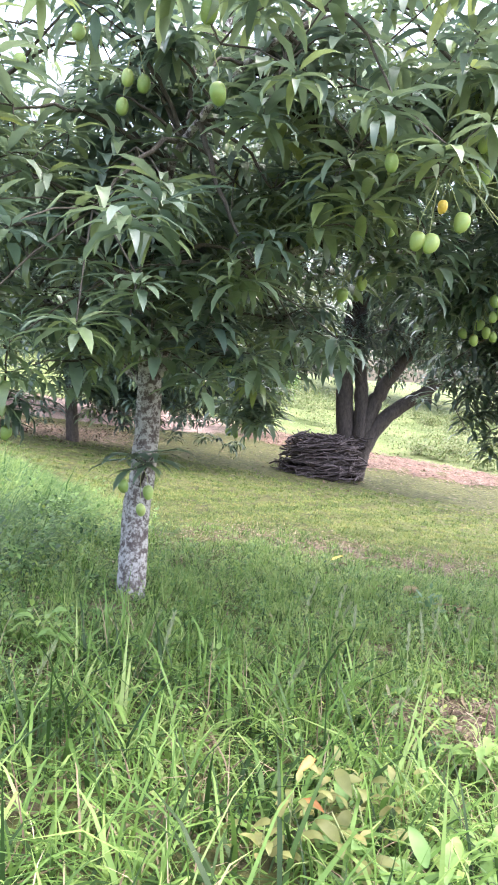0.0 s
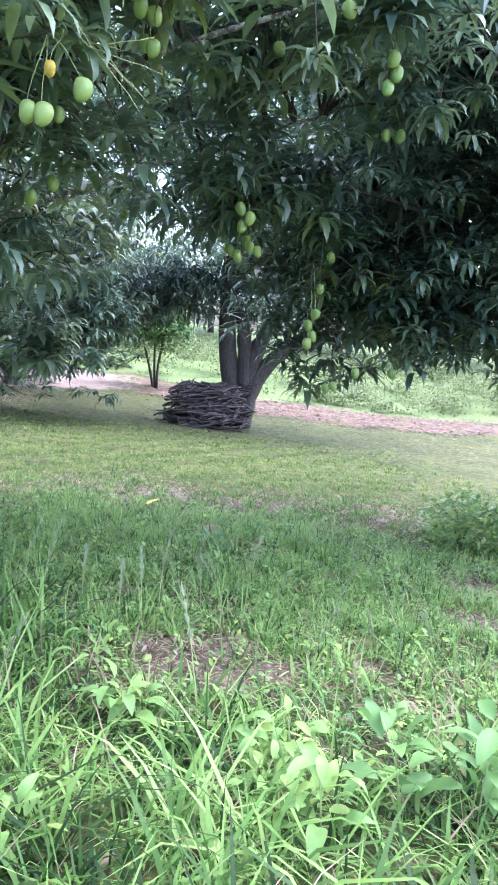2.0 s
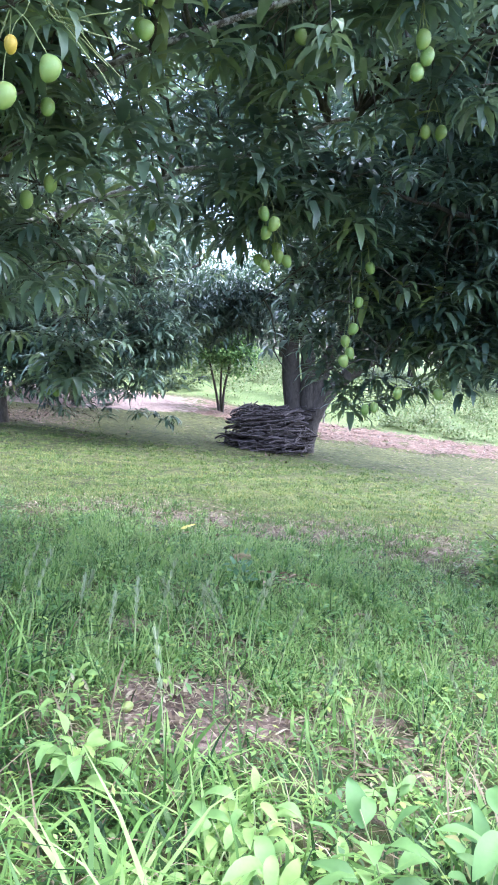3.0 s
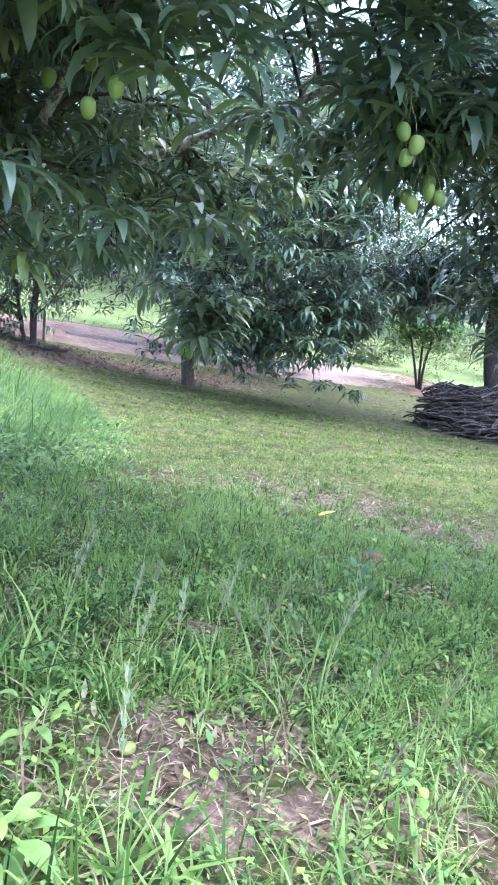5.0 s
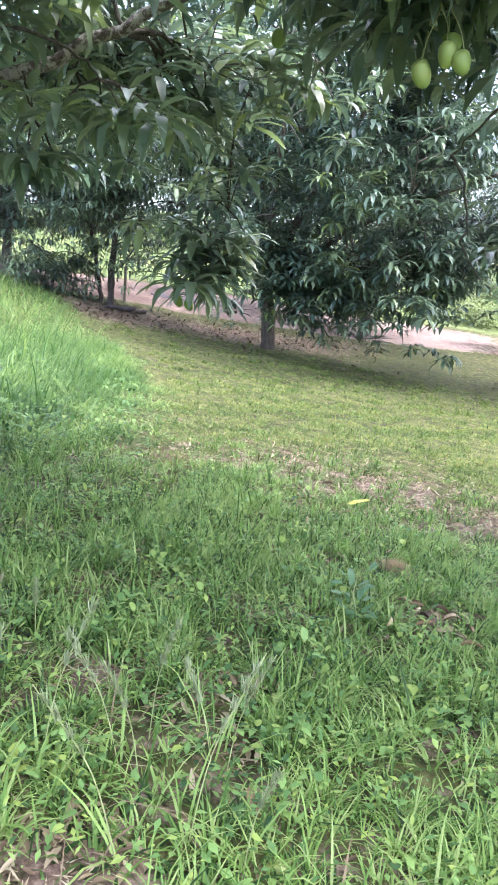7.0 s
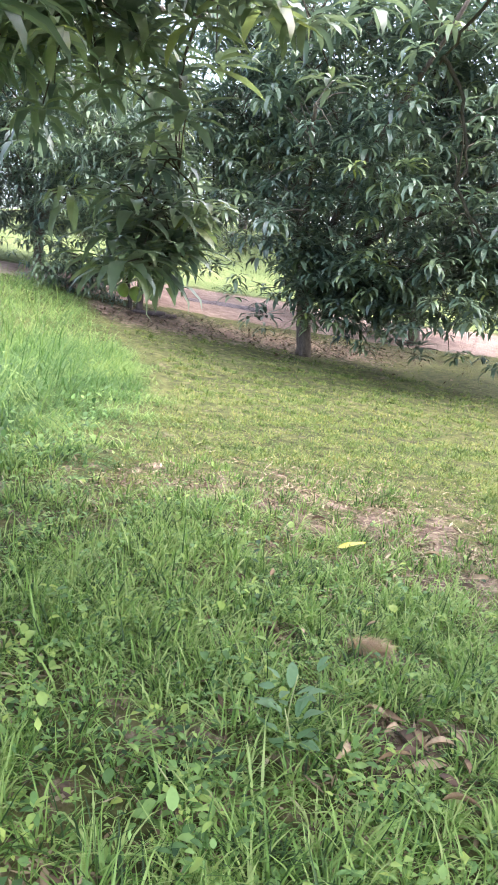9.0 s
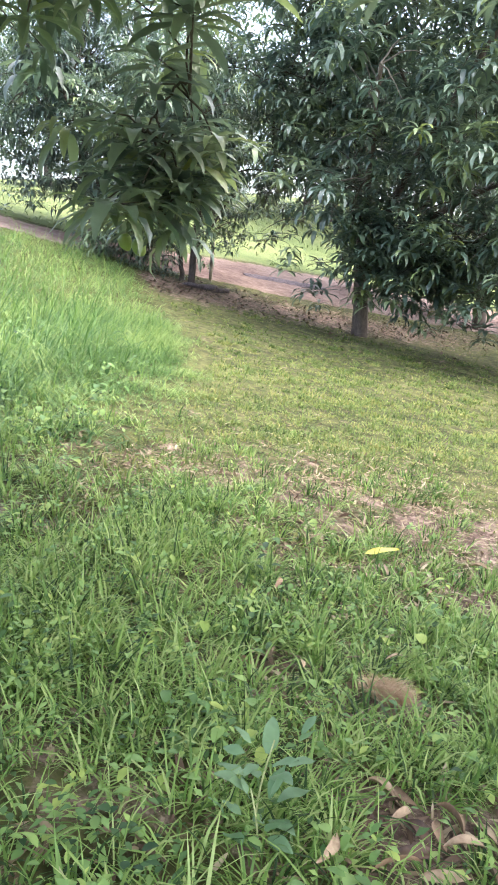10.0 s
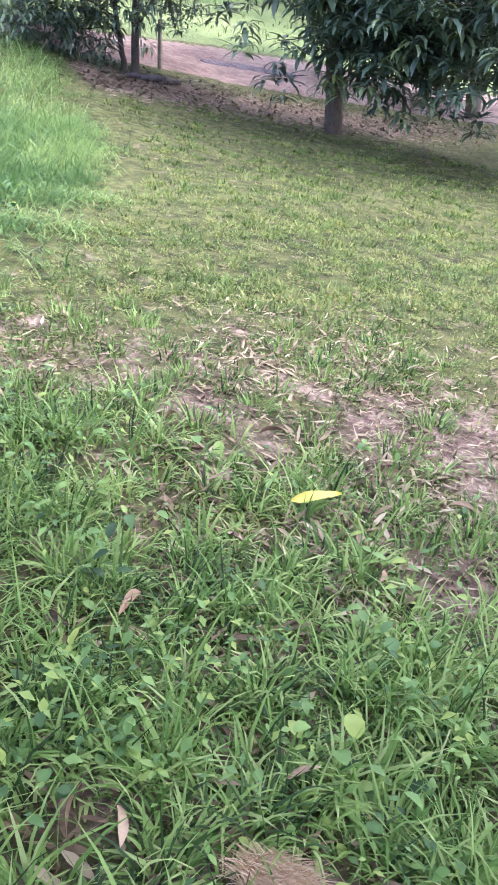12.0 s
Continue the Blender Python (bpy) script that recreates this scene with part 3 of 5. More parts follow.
def near_tree():
    """The old tree beside the walk, with a lichen-grey trunk; its branches hang over the way."""
    stems = [
        ("trunk", ((-0.79, 5.5, -0.4), (-0.79, 5.52, -0.1), (-0.78, 5.6, 0.4), (-0.73, 5.68, 0.95), (-0.72, 5.7, 1.6)), 0.12, 0.09),
        ("limb", ((-0.72, 5.7, 1.5), (-0.6, 6.1, 2.3), (-0.4, 6.0, 3.2), (-0.2, 5.9, 4.2)), 0.085, 0.03),
        ("limb", ((-0.72, 5.7, 1.35), (-0.1, 5.5, 2.0), (0.8, 5.0, 2.6), (2.2, 5.0, 3.1)), 0.04, 0.014),
        ("limb", ((-0.72, 5.7, 1.5), (0.1, 6.5, 2.1), (1.2, 6.6, 2.5), (2.4, 6.3, 2.8)), 0.04, 0.014),
        ("limb", ((-0.72, 5.7, 1.4), (-0.7, 5.2, 2.1), (-0.4, 4.3, 2.7), (0.2, 3.6, 3.1)), 0.04, 0.014),
        ("limb", ((-0.72, 5.7, 1.3), (-1.5, 5.8, 1.9), (-2.4, 5.4, 2.3), (-3.4, 5.2, 2.6)), 0.04, 0.014),
        ("limb", ((-0.72, 5.7, 1.5), (-0.9, 7.0, 2.1), (-0.7, 8.0, 2.4), (-0.2, 8.8, 2.5)), 0.055, 0.018),
    ]
    ends = crown_clusters((-0.3, 5.3, 2.6), (3.1, 2.1, 1.35), 1.85, 200, 11, 0.5, 0.3)
    ends = ends[clear_of_walk(ends, 2.2)]
    inner = (ends[:, 1] > 5.6) & (ends[:, 2] > 2.4) & (np.arange(len(ends)) % 5 < 3)
    high = (ends[:, 0] < -1.0) & (ends[:, 1] < 5.6) & (ends[:, 2] > 3.1)
    ends = ends[~(inner | high)]
    more = crown_clusters((2.1, 5.7, 3.2), (1.4, 1.1, 0.6), 3.0, 30, 15, 0.7, 0.2)
    back = crown_clusters((-0.6, 7.8, 2.6), (1.7, 0.9, 0.9), 2.1, 26, 16, 0.7, 0.2)
    under = crown_clusters((-0.1, 7.1, 2.2), (0.85, 0.5, 0.4), 2.2, 7, 63, 0.7, 0.15)
    ends = np.concatenate((ends, more, back, under))
    low = ((-0.54, 4.24, 1.6), (-0.3, 4.6, 1.55), (-0.9, 4.9, 1.6), (-0.2, 5.0, 1.65), (-1.5, 4.6, 1.65), (-1.0, 4.4, 1.75), (0.0, 6.2, 1.7), (0.5, 6.0, 1.8), (0.2, 5.4, 1.8),
           (0.2, 7.95, 1.02), (0.05, 7.92, 0.97), (-0.08, 7.9, 1.08), (0.12, 7.85, 1.25), (-0.05, 7.9, 1.32), (0.2, 7.9, 1.45), (-0.95, 4.4, 1.5)) + tuple(map(tuple, fruit_forks(FRUIT_NEAR)))
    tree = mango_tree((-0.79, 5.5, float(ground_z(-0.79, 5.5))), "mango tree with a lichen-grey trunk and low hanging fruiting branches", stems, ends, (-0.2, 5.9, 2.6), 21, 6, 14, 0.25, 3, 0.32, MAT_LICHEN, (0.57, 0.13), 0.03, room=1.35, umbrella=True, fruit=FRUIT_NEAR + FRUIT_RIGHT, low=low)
    # the bare, pale flower stalks above the fruit
    o = np.array(tree.location)
    for k, tip in enumerate(((1.22, 3.75, 2.43), (1.14, 3.72, 2.27), (1.2, 3.74, 2.56), (1.1, 3.8, 2.38), (0.98, 3.7, 2.58), (1.06, 3.68, 2.5), (1.17, 3.82, 2.33))):
        tip = (tip[0] + 0.06, tip[1], tip[2] - 0.13)
        path = curve_points(((0.94, 3.72, 2.47), (1.0, 3.72 + 0.01 * k, 2.39 + 0.006 * k), tip), 4, 0.004, k)
        v, f, t = tube(path, np.linspace(0.0042, 0.0015, len(path)), 5)
        part("flower_stalk", mesh_of("flower_stalk", v - o, f), MAT_STALK, tree)
    # the sprout on the trunk
    pts = np.array(((-0.6, 5.15, 0.9), (-0.76, 5.18, 0.88), (-0.66, 5.1, 0.86)))
    v, f, t = foliage(pts, (-0.8, 6, 0.8), 9, 5, 0.29, 3, (0.58, 0.06), 0.0, umbrella=True)
    o = np.array(tree.location)
    w, g, s = joined([tube(curve_points(((-0.76, 5.56, 0.6), (-0.7, 5.4, 0.75), q), 4), np.linspace(0.008, 0.004, 9), 5, 0, 0, False) for q in pts])
    part("sprout", mesh_of("sprout", w - o, g), MAT_TWIG, tree)
    part("sprout_leaves", mesh_of("sprout_leaves", v - o, f, t), MAT_LEAF, tree)


def right_tree():
    x, y = 6.3, 8.5
    z = float(ground_z(x, y))
    stems = [
        ("trunk", ((x, y, z - 0.1), (x, y, z + 0.8), (x - 0.1, y, z + 1.8)), 0.17, 0.13),
        ("limb", ((x - 0.1, y, z + 1.7), (5.2, 8.2, 1.6), (4.0, 7.6, 2.2), (2.8, 6.9, 2.4)), 0.06, 0.014),
        ("limb", ((x - 0.1, y, z + 1.7), (5.4, 7.6, 1.7), (4.6, 6.6, 2.4), (3.6, 5.6, 2.8)), 0.06, 0.014),
        ("limb", ((x - 0.1, y, z + 1.7), (6.2, 8.6, 2.0), (5.9, 8.4, 3.4), (5.4, 8.0, 4.4)), 0.09, 0.03),
        ("limb", ((x - 0.1, y, z + 1.7), (7.2, 8.0, 1.6), (8.2, 7.4, 2.2)), 0.08, 0.02),
    ]
    ends = crown_clusters((5.0, 7.5, 2.5), (2.7, 1.9, 1.8), 1.7, 220, 12, 0.5, 0.3)
    low = ((2.5, 6.75, 1.55), (2.45, 6.8, 1.8), (2.7, 6.95, 1.25), (3.2, 6.95, 1.15), (2.68, 7.05, 1.05), (3.6, 7.0, 1.05), (2.9, 7.05, 1.7), (3.3, 6.9, 1.6), (2.6, 6.8, 2.1), (2.0, 6.35, 2.2), (1.85, 6.5, 2.3), (1.8, 5.9, 2.3), (2.4, 6.3, 2.4), (3.0, 7.2, 1.35), (3.45, 7.2, 1.3), (2.5, 7.0, 1.4), (2.2, 6.95, 1.5), (2.35, 6.95, 1.05), (2.1, 6.85, 1.85), (2.25, 7.2, 1.0), (2.0, 8.2, 2.1), (2.2, 8.3, 1.8), (2.05, 8.2, 1.5), (2.3, 8.3, 1.3), (2.5, 8.2, 1.0), (2.45, 8.2, 2.1), (2.65, 8.2, 0.85), (2.8, 8.4, 1.3), (2.4, 8.4, 2.5), (3.1, 8.2, 1.0), (2.15, 8.3, 2.4), (1.9, 7.0, 1.25), (1.78, 7.02, 1.6), (1.98, 7.0, 1.05), (3.5, 7.4, 1.2), (3.75, 7.5, 1.3), (4.0, 7.6, 1.35), (3.6, 7.8, 1.5), (3.2, 7.9, 1.5), (2.75, 7.3, 1.1)) + tuple(map(tuple, fruit_forks(FRUIT_RIGHT)))
    ends = np.concatenate((ends[clear_of_walk(ends, 2.2)], crown_clusters((1.95, 7.0, 2.6), (0.8, 0.6, 0.5), 2.4, 20, 17, 0.7, 0.2), crown_clusters((3.6, 8.8, 3.6), (1.5, 1.2, 1.3), 2.2, 70, 19, 0.6, 0.2), crown_clusters((4.6, 9.6, 3.8), (2.0, 1.4, 1.3), 2.4, 60, 23, 0.6, 0.2), crown_clusters((3.6, 8.4, 2.1), (1.4, 0.9, 0.9), 1.95, 60, 24, 0.6, 0.15), crown_clusters((3.7, 6.7, 3.7), (1.1, 0.8, 0.6), 3.6, 34, 68, 0.6, 0.1), crown_clusters((3.6, 7.6, 1.65), (1.2, 0.5, 0.45), 2.1, 30, 25, 0.6, 0.08)))
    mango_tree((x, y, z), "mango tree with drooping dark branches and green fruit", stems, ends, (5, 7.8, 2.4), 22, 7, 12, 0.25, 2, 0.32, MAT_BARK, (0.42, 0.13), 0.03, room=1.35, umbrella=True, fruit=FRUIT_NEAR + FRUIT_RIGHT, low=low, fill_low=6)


def pile_tree():
    """The many-stemmed tree with firewood stacked round its foot."""
    stems = [
        ("trunk", ((3.02, 22.4, -1.75), (3.0, 22.4, -1.2), (2.94, 22.4, -0.79), (2.79, 22.43, 0.83), (2.83, 22.41, 2.45), (3.0, 22.2, 4.6)), 0.37, 0.16),
        ("stem", ((3.15, 22.3, -1.7), (3.27, 22.26, -0.6), (3.27, 22.35, 0.86), (3.14, 22.36, 2.47), (3.3, 22.2, 4.4)), 0.3, 0.1),
        ("limb", ((3.15, 22.2, -1.5), (3.4, 22.25, -0.6), (4.08, 22.2, 0.34), (5.12, 22.0, 1.11), (6.3, 21.7, 2.4)), 0.3, 0.12),
        ("limb", ((3.3, 22.3, -0.8), (3.6, 22.29, 0.5), (4.0, 22.2, 1.35), (4.7, 22.1, 2.3), (5.5, 21.8, 3.9)), 0.26, 0.1),
        ("limb", ((2.72, 22.41, 2.2), (2.3, 22.4, 2.65), (1.5, 22.5, 2.8), (0.3, 22.5, 2.5)), 0.14, 0.05),
    ]
    ends = np.concatenate((crown_clusters((5.2, 22.2, 4.4), (3.6, 3.8, 3.0), 3.0, 300, 13, 0.5, 0.45), crown_clusters((0.8, 22.4, 2.3), (2.0, 1.5, 0.7), 3.0, 70, 14, 0.6, 0.3), crown_clusters((1.8, 22.4, 7.4), (3.4, 2.4, 2.6), 6.4, 170, 62, 0.6, 0.3)))
    mango_tree((3.0, 22.35, float(ground_z(3.0, 22.35))), "large many-stemmed mango tree with firewood stacked round its foot", stems, ends, (3, 22.2, 4), 23, 9, 12, 0.32, 1, 0.42, MAT_BARK, (0.25, 0.12), 0.02)


def round_tree(x, y, height, spread, hem, count, seed, label, girth=0.17, crown=None, lean=(0.0, 0.0), per=9, size=0.25, tone=(0.3, 0.13), fork=1.7, radii=None, low=(), detail=1, fill=0.35, more=None, umbrella=False, whorl=11, reach=0.42):
    z = float(ground_z(x, y))
    r = np.random.default_rng(seed)
    top = np.array((x + lean[0], y + lean[1], z + fork))
    stems = [("trunk", ((x, y, z - 0.15), (x + 0.3 * lean[0], y + 0.3 * lean[1], z + 0.5 * fork), top), girth, girth * 0.82)]
    c = np.array(crown if crown else (x, y, z + 0.55 * height))
    for k in range(6):
        a = k * 1.05 + r.uniform(-0.3, 0.3)
        tip = c + np.array((math.cos(a), math.sin(a), r.uniform(-0.1, 0.6))) * spread * 0.6
        stems.append(("limb", (top - (0, 0, 0.15), 0.6 * top + 0.4 * tip + np.array((0, 0, 0.3)), tip), girth * 0.5, 0.03))
    ends = crown_clusters(c, radii or (spread, spread, 0.5 * height), hem, count, seed, fill, 0.4)
    if more is not None:
        ends = np.concatenate((ends, more))
    return mango_tree((x, y, z), label, stems, ends, c - (0, 0, 0.5), seed + 7, per, whorl, size, detail, reach, MAT_GREYBARK, tone, 0.025, low=low, fill_low=3 if umbrella else 6, umbrella=umbrella)


near_tree()
right_tree()
pile_tree()
round_tree(-4.45, 19.85, 7.0, 4.6, lambda x, y: 1.2 if x < -3.9 else 1.15, 330, 31, "mango tree with a short grey trunk and a low hanging crown", 0.17, (-2.2, 18.9, 3.4), (-0.12, 0.0), 4, 0.35, (0.42, 0.14), 1.5, (2.9, 2.9, 4.1), ((-1.76, 17.24, 0.3), (-1.4, 17.4, 0.5), (-2.75, 17.45, 0.7), (-6.26, 18.71, 1.4), (-5.55, 19.12, 1.6), (-2.22, 18.2, 0.2), (-3.16, 17.9, 0.65), (-0.6, 19.6, 0.6), (-0.3, 19.7, 1.0), (-0.5, 19.9, 0.8), (-0.9, 19.2, 0.5)), 2, 0.25, np.concatenate((crown_clusters((-1.2, 19.6, 4.3), (1.5, 1.5, 1.5), 3.0, 40, 18, 0.4, 0.2), crown_clusters((-5.5, 19.6, 3.9), (1.3, 1.6, 2.0), 2.0, 80, 26, 0.5, 0.3), crown_clusters((-3.0, 18.7, 0.9), (2.1, 1.5, 0.8), 1.15, 55, 27, 0.6, 0.15), crown_clusters((-6.0, 19.8, 6.3), (1.9, 1.6, 1.5), 3.0, 50, 28, 0.6, 0.2), crown_clusters((-0.7, 19.2, 1.5), (1.0, 1.2, 1.1), 1.2, 36, 29, 0.6, 0.15))), umbrella=True, whorl=13, reach=0.36)
round_tree(-4.35, 27.6, 9.0, 4.2, 1.6, 290, 32, "mango tree standing at the edge of the dirt track", 0.2, None, (0.1, 0), 6, 0.32, umbrella=True, whorl=12, more=crown_clusters((-7.6, 27.0, 4.6), (2.6, 2.0, 2.6), 2.2, 110, 20, 0.5, 0.3))


def bushy_tree():
    """A small tree of several thin stems among dead leaves."""
    x, y = -8.45, 19.3
    z = float(ground_z(x, y))
    stems = [("trunk", ((x, y, z - 0.1), (x + 0.05, y, z + 0.9), (x + 0.2, y, z + 2.2)), 0.085, 0.06),
             ("stem", ((x - 0.25, y, z - 0.1), (x - 0.35, y, z + 0.8), (x - 0.6, y, z + 2.0)), 0.06, 0.04),
             ("stem", ((x - 0.12, y + 0.2, z - 0.1), (x - 0.15, y + 0.2, z + 0.9), (x, y + 0.4, z + 2.2)), 0.05, 0.03)]
    ends = crown_clusters((x, y, z + 3.1), (2.7, 2.2, 2.3), 1.1, 230, 41, 0.5, 0.4)
    rb = random.Random(43)
    low = np.array([(x - 0.87 * d + rb.uniform(-0.3, 0.3), y - 0.5 * d + rb.uniform(-0.3, 0.3), z + 0.5 + rb.uniform(0, 0.7)) for d in np.linspace(0.5, 2.2, 24)])
    mango_tree((x, y, z), "small bushy mango tree on several thin stems", stems, np.concatenate((ends, low)), (x, y, z + 2.5), 42, 7, 12, 0.28, 1, 0.33, MAT_BARK, (0.46, 0.13), 0.03, umbrella=True)


bushy_tree()
round_tree(-13.4, 39.0, 12.0, 5.5, 4.0, 170, 34, "tall open-crowned tree across the track", 0.24, None, (0.2, 0), 6, 0.32, (0.4, 0.12), 5.0)
round_tree(-12.6, 20.4, 6.0, 3.0, 0.7, 300, 33, "mango tree beyond the tall grass by the track", 0.14, None, (0.1, 0), 6, 0.31, fork=1.1, umbrella=True, whorl=12)


def garden_shrub():
    """The slim shrub on three bare stems beside the track."""
    b = Vector((0.44, 31.6, float(ground_z(0.44, 31.6))))
    tree = tagged(new("shrub"), "slim shrub on three bare stems beside the track", "shrub")
    tree.location = b
    for k, (dx, dy) in enumerate(((-0.45, 0.0), (0.1, 0.1), (0.5, -0.1))):
        path = curve_points(((0.05 * k, 0, -0.1), (0.4 * dx, dy, 1.0), (1.0 * dx, 2 * dy, 2.2), (1.9 * dx, 3 * dy, 3.6)), 5)
        v, f, t = tube(path, np.linspace(0.06, 0.025, len(path)), 7)
        part("stem", mesh_of("stem", v, f), MAT_BARK, tree)
    ends = crown_clusters((b.x + 0.1, b.y, b.z + 2.7), (1.45, 1.3, 1.5), 1.55, 190, 44, 0.6, 0.25)
    pts = rosettes(ends, 7, 0.25, 45)
    r = np.random.default_rng(46)
    n = len(pts) * 7
    p = np.repeat(pts, 7, 0) + r.normal(0, 0.08, (n, 3))
    v, f, t = leaves(p, r.uniform(0, 6.28, n), r.normal(0.1, 0.5, n), r.uniform(0.13, 0.22, n), r.uniform(0.07, 0.11, n), r.uniform(0.2, 0.8, n), np.clip(r.normal(0.4, 0.12, n), 0, 1), 0)
    tagged(part("crown", mesh_of("crown", v - np.array(b), f, t), MAT_WEED, tree), kind="stuff")


garden_shrub()


def far_tree(x, y, height, spread, seed, hem=0.7, count=130):
    z = float(ground_z(x, y))
    tree = tagged(new("far_tree"), "distant broad-leaved tree behind the field", "tree", "trees behind the field")
    tree.location = (x, y, z)
    r = np.random.default_rng(seed)
    v, f, t = tube(curve_points(((0, 0, -0.2), (0.1, 0, 0.25 * height), (0.2, 0, 0.6 * height)), 5), np.linspace(0.03 * height, 0.012 * height, 11), 8, 0.05, seed)
    part("trunk", mesh_of("trunk", v, f), MAT_BARK, tree)
    c = np.array((x, y, z + 0.58 * height))
    ends = crown_clusters(c, (spread, spread, 0.45 * height), hem, count, seed, 0.45, 0.6)
    m = 48
    p = np.repeat(ends, m, 0) + r.normal(0, 0.55, (len(ends) * m, 3)) * (1, 1, 0.7)
    n = len(p)
    v, f, t = leaves(p, r.uniform(0, 6.28, n), r.normal(-0.2, 0.5, n), r.uniform(0.3, 0.5, n), r.uniform(0.13, 0.2, n), r.uniform(0.2, 0.9, n), np.clip(r.normal(0.32, 0.15, n), 0, 1), 0)
    tagged(part("crown", mesh_of("crown", v - np.array((x, y, z)), f, t), MAT_FAR, tree), kind="stuff")


for k, (x, y, hgt, spr) in enumerate(((-22, 38, 10, 5), (-15, 50, 11, 5), (-30, 30, 9, 5), (-6, 54, 10, 5.5), (4, 60, 9, 5.5), (13, 56, 9, 5), (23, 58, 10, 6), (34, 52, 10, 6), (-24, 52, 11, 6), (-40, 44, 11, 6), (-18, 44, 8, 5), (-10, 48, 7, 5), (-1, 52, 6, 5), (9, 54, 7, 5), (18, 52, 7, 5), (28, 50, 7, 5))):
    far_tree(x, y, hgt, spr, 200 + k)


# ---- firewood round the foot of the many-stemmed tree ----
def firewood():
    cx, cy = 2.08, 21.95
    z0 = float(ground_z(cx, cy)) - 0.05
    pile = tagged(new("firewood_stack"), "waist-high round stack of dry grey sticks at the tree's foot", "firewood")
    pile.location = (cx, cy, z0)
    r = np.random.default_rng(61)
    meshes = []
    for k in range(20):
        length = r.uniform(0.45, 0.95)
        path = curve_points([(length * (s - 0.5), r.normal(0, 0.03), r.normal(0, 0.03)) for s in np.linspace(0, 1, 4)], 2)
        r0 = r.uniform(0.013, 0.03)
        v, f, t = tube(path, np.linspace(r0, r0 * r.uniform(0.5, 0.9), len(path)), 5, 0.1, k)
        me = mesh_of("stick", v, f)
        me.materials.append(MAT_STICK)
        meshes.append(me)

    def spot(outer, k):
        a = r.uniform(0, 6.28)
        h = r.uniform(0.0, 1.16) if not outer else 1.18 * (k + 0.5) / 300
        top = 1.0 - 0.2 * h ** 2
        rad = (1.1 * top + r.normal(0, 0.07)) if outer else r.uniform(0.1, 1.0) * top
        wild = 7 + 14 * max(0.0, h - 0.75)
        return pose(rad * math.cos(a) + 0.18 * h, rad * 0.95 * math.sin(a), h - 0.1 * math.cos(a) * (1.2 - h) + 0.03, 0, r.normal(0, wild), math.degrees(a) + 90 + r.normal(0, 15 + 2.0 * wild))
    for k in range(300):
        me = meshes[int(r.integers(len(meshes)))]
        part("stick", me, None, pile, m=spot(True, k))
    pieces = []
    for k in range(520):
        me = meshes[int(r.integers(len(meshes)))]
        m = np.array(spot(False, k))
        v = np.empty(len(me.vertices) * 3)
        me.vertices.foreach_get("co", v)
        tri = np.empty(len(me.polygons) * 3, dtype=np.int32)
        me.loops.foreach_get("vertex_index", tri)
        v = v.reshape(-1, 3) @ m[:3, :3].T + m[:3, 3]
        pieces.append((v, tri.reshape(-1, 3), np.zeros(len(v))))
    v, f, t = joined(pieces)
    tagged(part("stick_core", mesh_of("stick_core", v, f), MAT_STICK, pile), kind="stuff")


firewood()


# ---- fruit ----
def mango_mesh():
    v, f = [], []
    rings, sides = 10, 14
    for i in range(rings + 1):
        s = i / rings
        a = math.pi * s
        rad = 0.0375 * math.sin(a) ** 0.85 * (1.08 - 0.22 * s) if 0 < i < rings else 0.0005
        for j in range(sides):
            b = 2 * math.pi * j / sides
            bulge = 1 + 0.07 * math.cos(b) * math.sin(a)
            v.append((rad * 1.05 * math.cos(b) * bulge + 0.006 * math.sin(a * 1.5), rad * 0.92 * math.sin(b), 0.046 * math.cos(a) - 0.002))
    for i in range(rings):
        for j in range(sides):
            j2 = (j + 1) % sides
            a, b = i * sides, (i + 1) * sides
            f += [(a + j, b + j, b + j2), (a + j, b + j2, a + j2)]
    return mesh_of("mango", v, f)


MANGO = mango_mesh()
RIPE_MANGO = mango_mesh()
RIPE_MANGO.materials.append(MAT_RIPE)

def hang_mango(x, y, z, k, size=1.0, label="unripe green mango hanging from a thin stalk", mesh=None, fork=None):
    ob = tagged(part("mango", mesh or MANGO, MAT_FRUIT), label, "mango", "mangoes hanging in the trees")
    r = np.random.default_rng(400 + k)
    ob.matrix_world = pose(x, y, z, r.normal(0, 6), r.normal(0, 6), r.uniform(0, 360)) @ Matrix.Scale(size * r.uniform(0.92, 1.08), 4)
    # the thin stalk runs from the fruit's shoulder up to the fork
    inv = ob.matrix_world.inverted()
    top = Vector(fork) if fork is not None else Vector((x, y, z + 0.25))
    foot = ob.matrix_world @ Vector((0, 0, 0.044))
    bow = 0.4 * foot + 0.6 * top + Vector((r.normal(0, 0.012), r.normal(0, 0.012), 0.012))
    path = [inv @ Vector(q) for q in curve_points((foot, 0.75 * foot + 0.25 * top + Vector((0, 0, 0.015)), bow, top), 3)]
    v, f, t = tube(path, np.linspace(0.0018, 0.0028, len(path)), 5)
    part("stalk", mesh_of("stalk", v, f), MAT_STALK, ob)


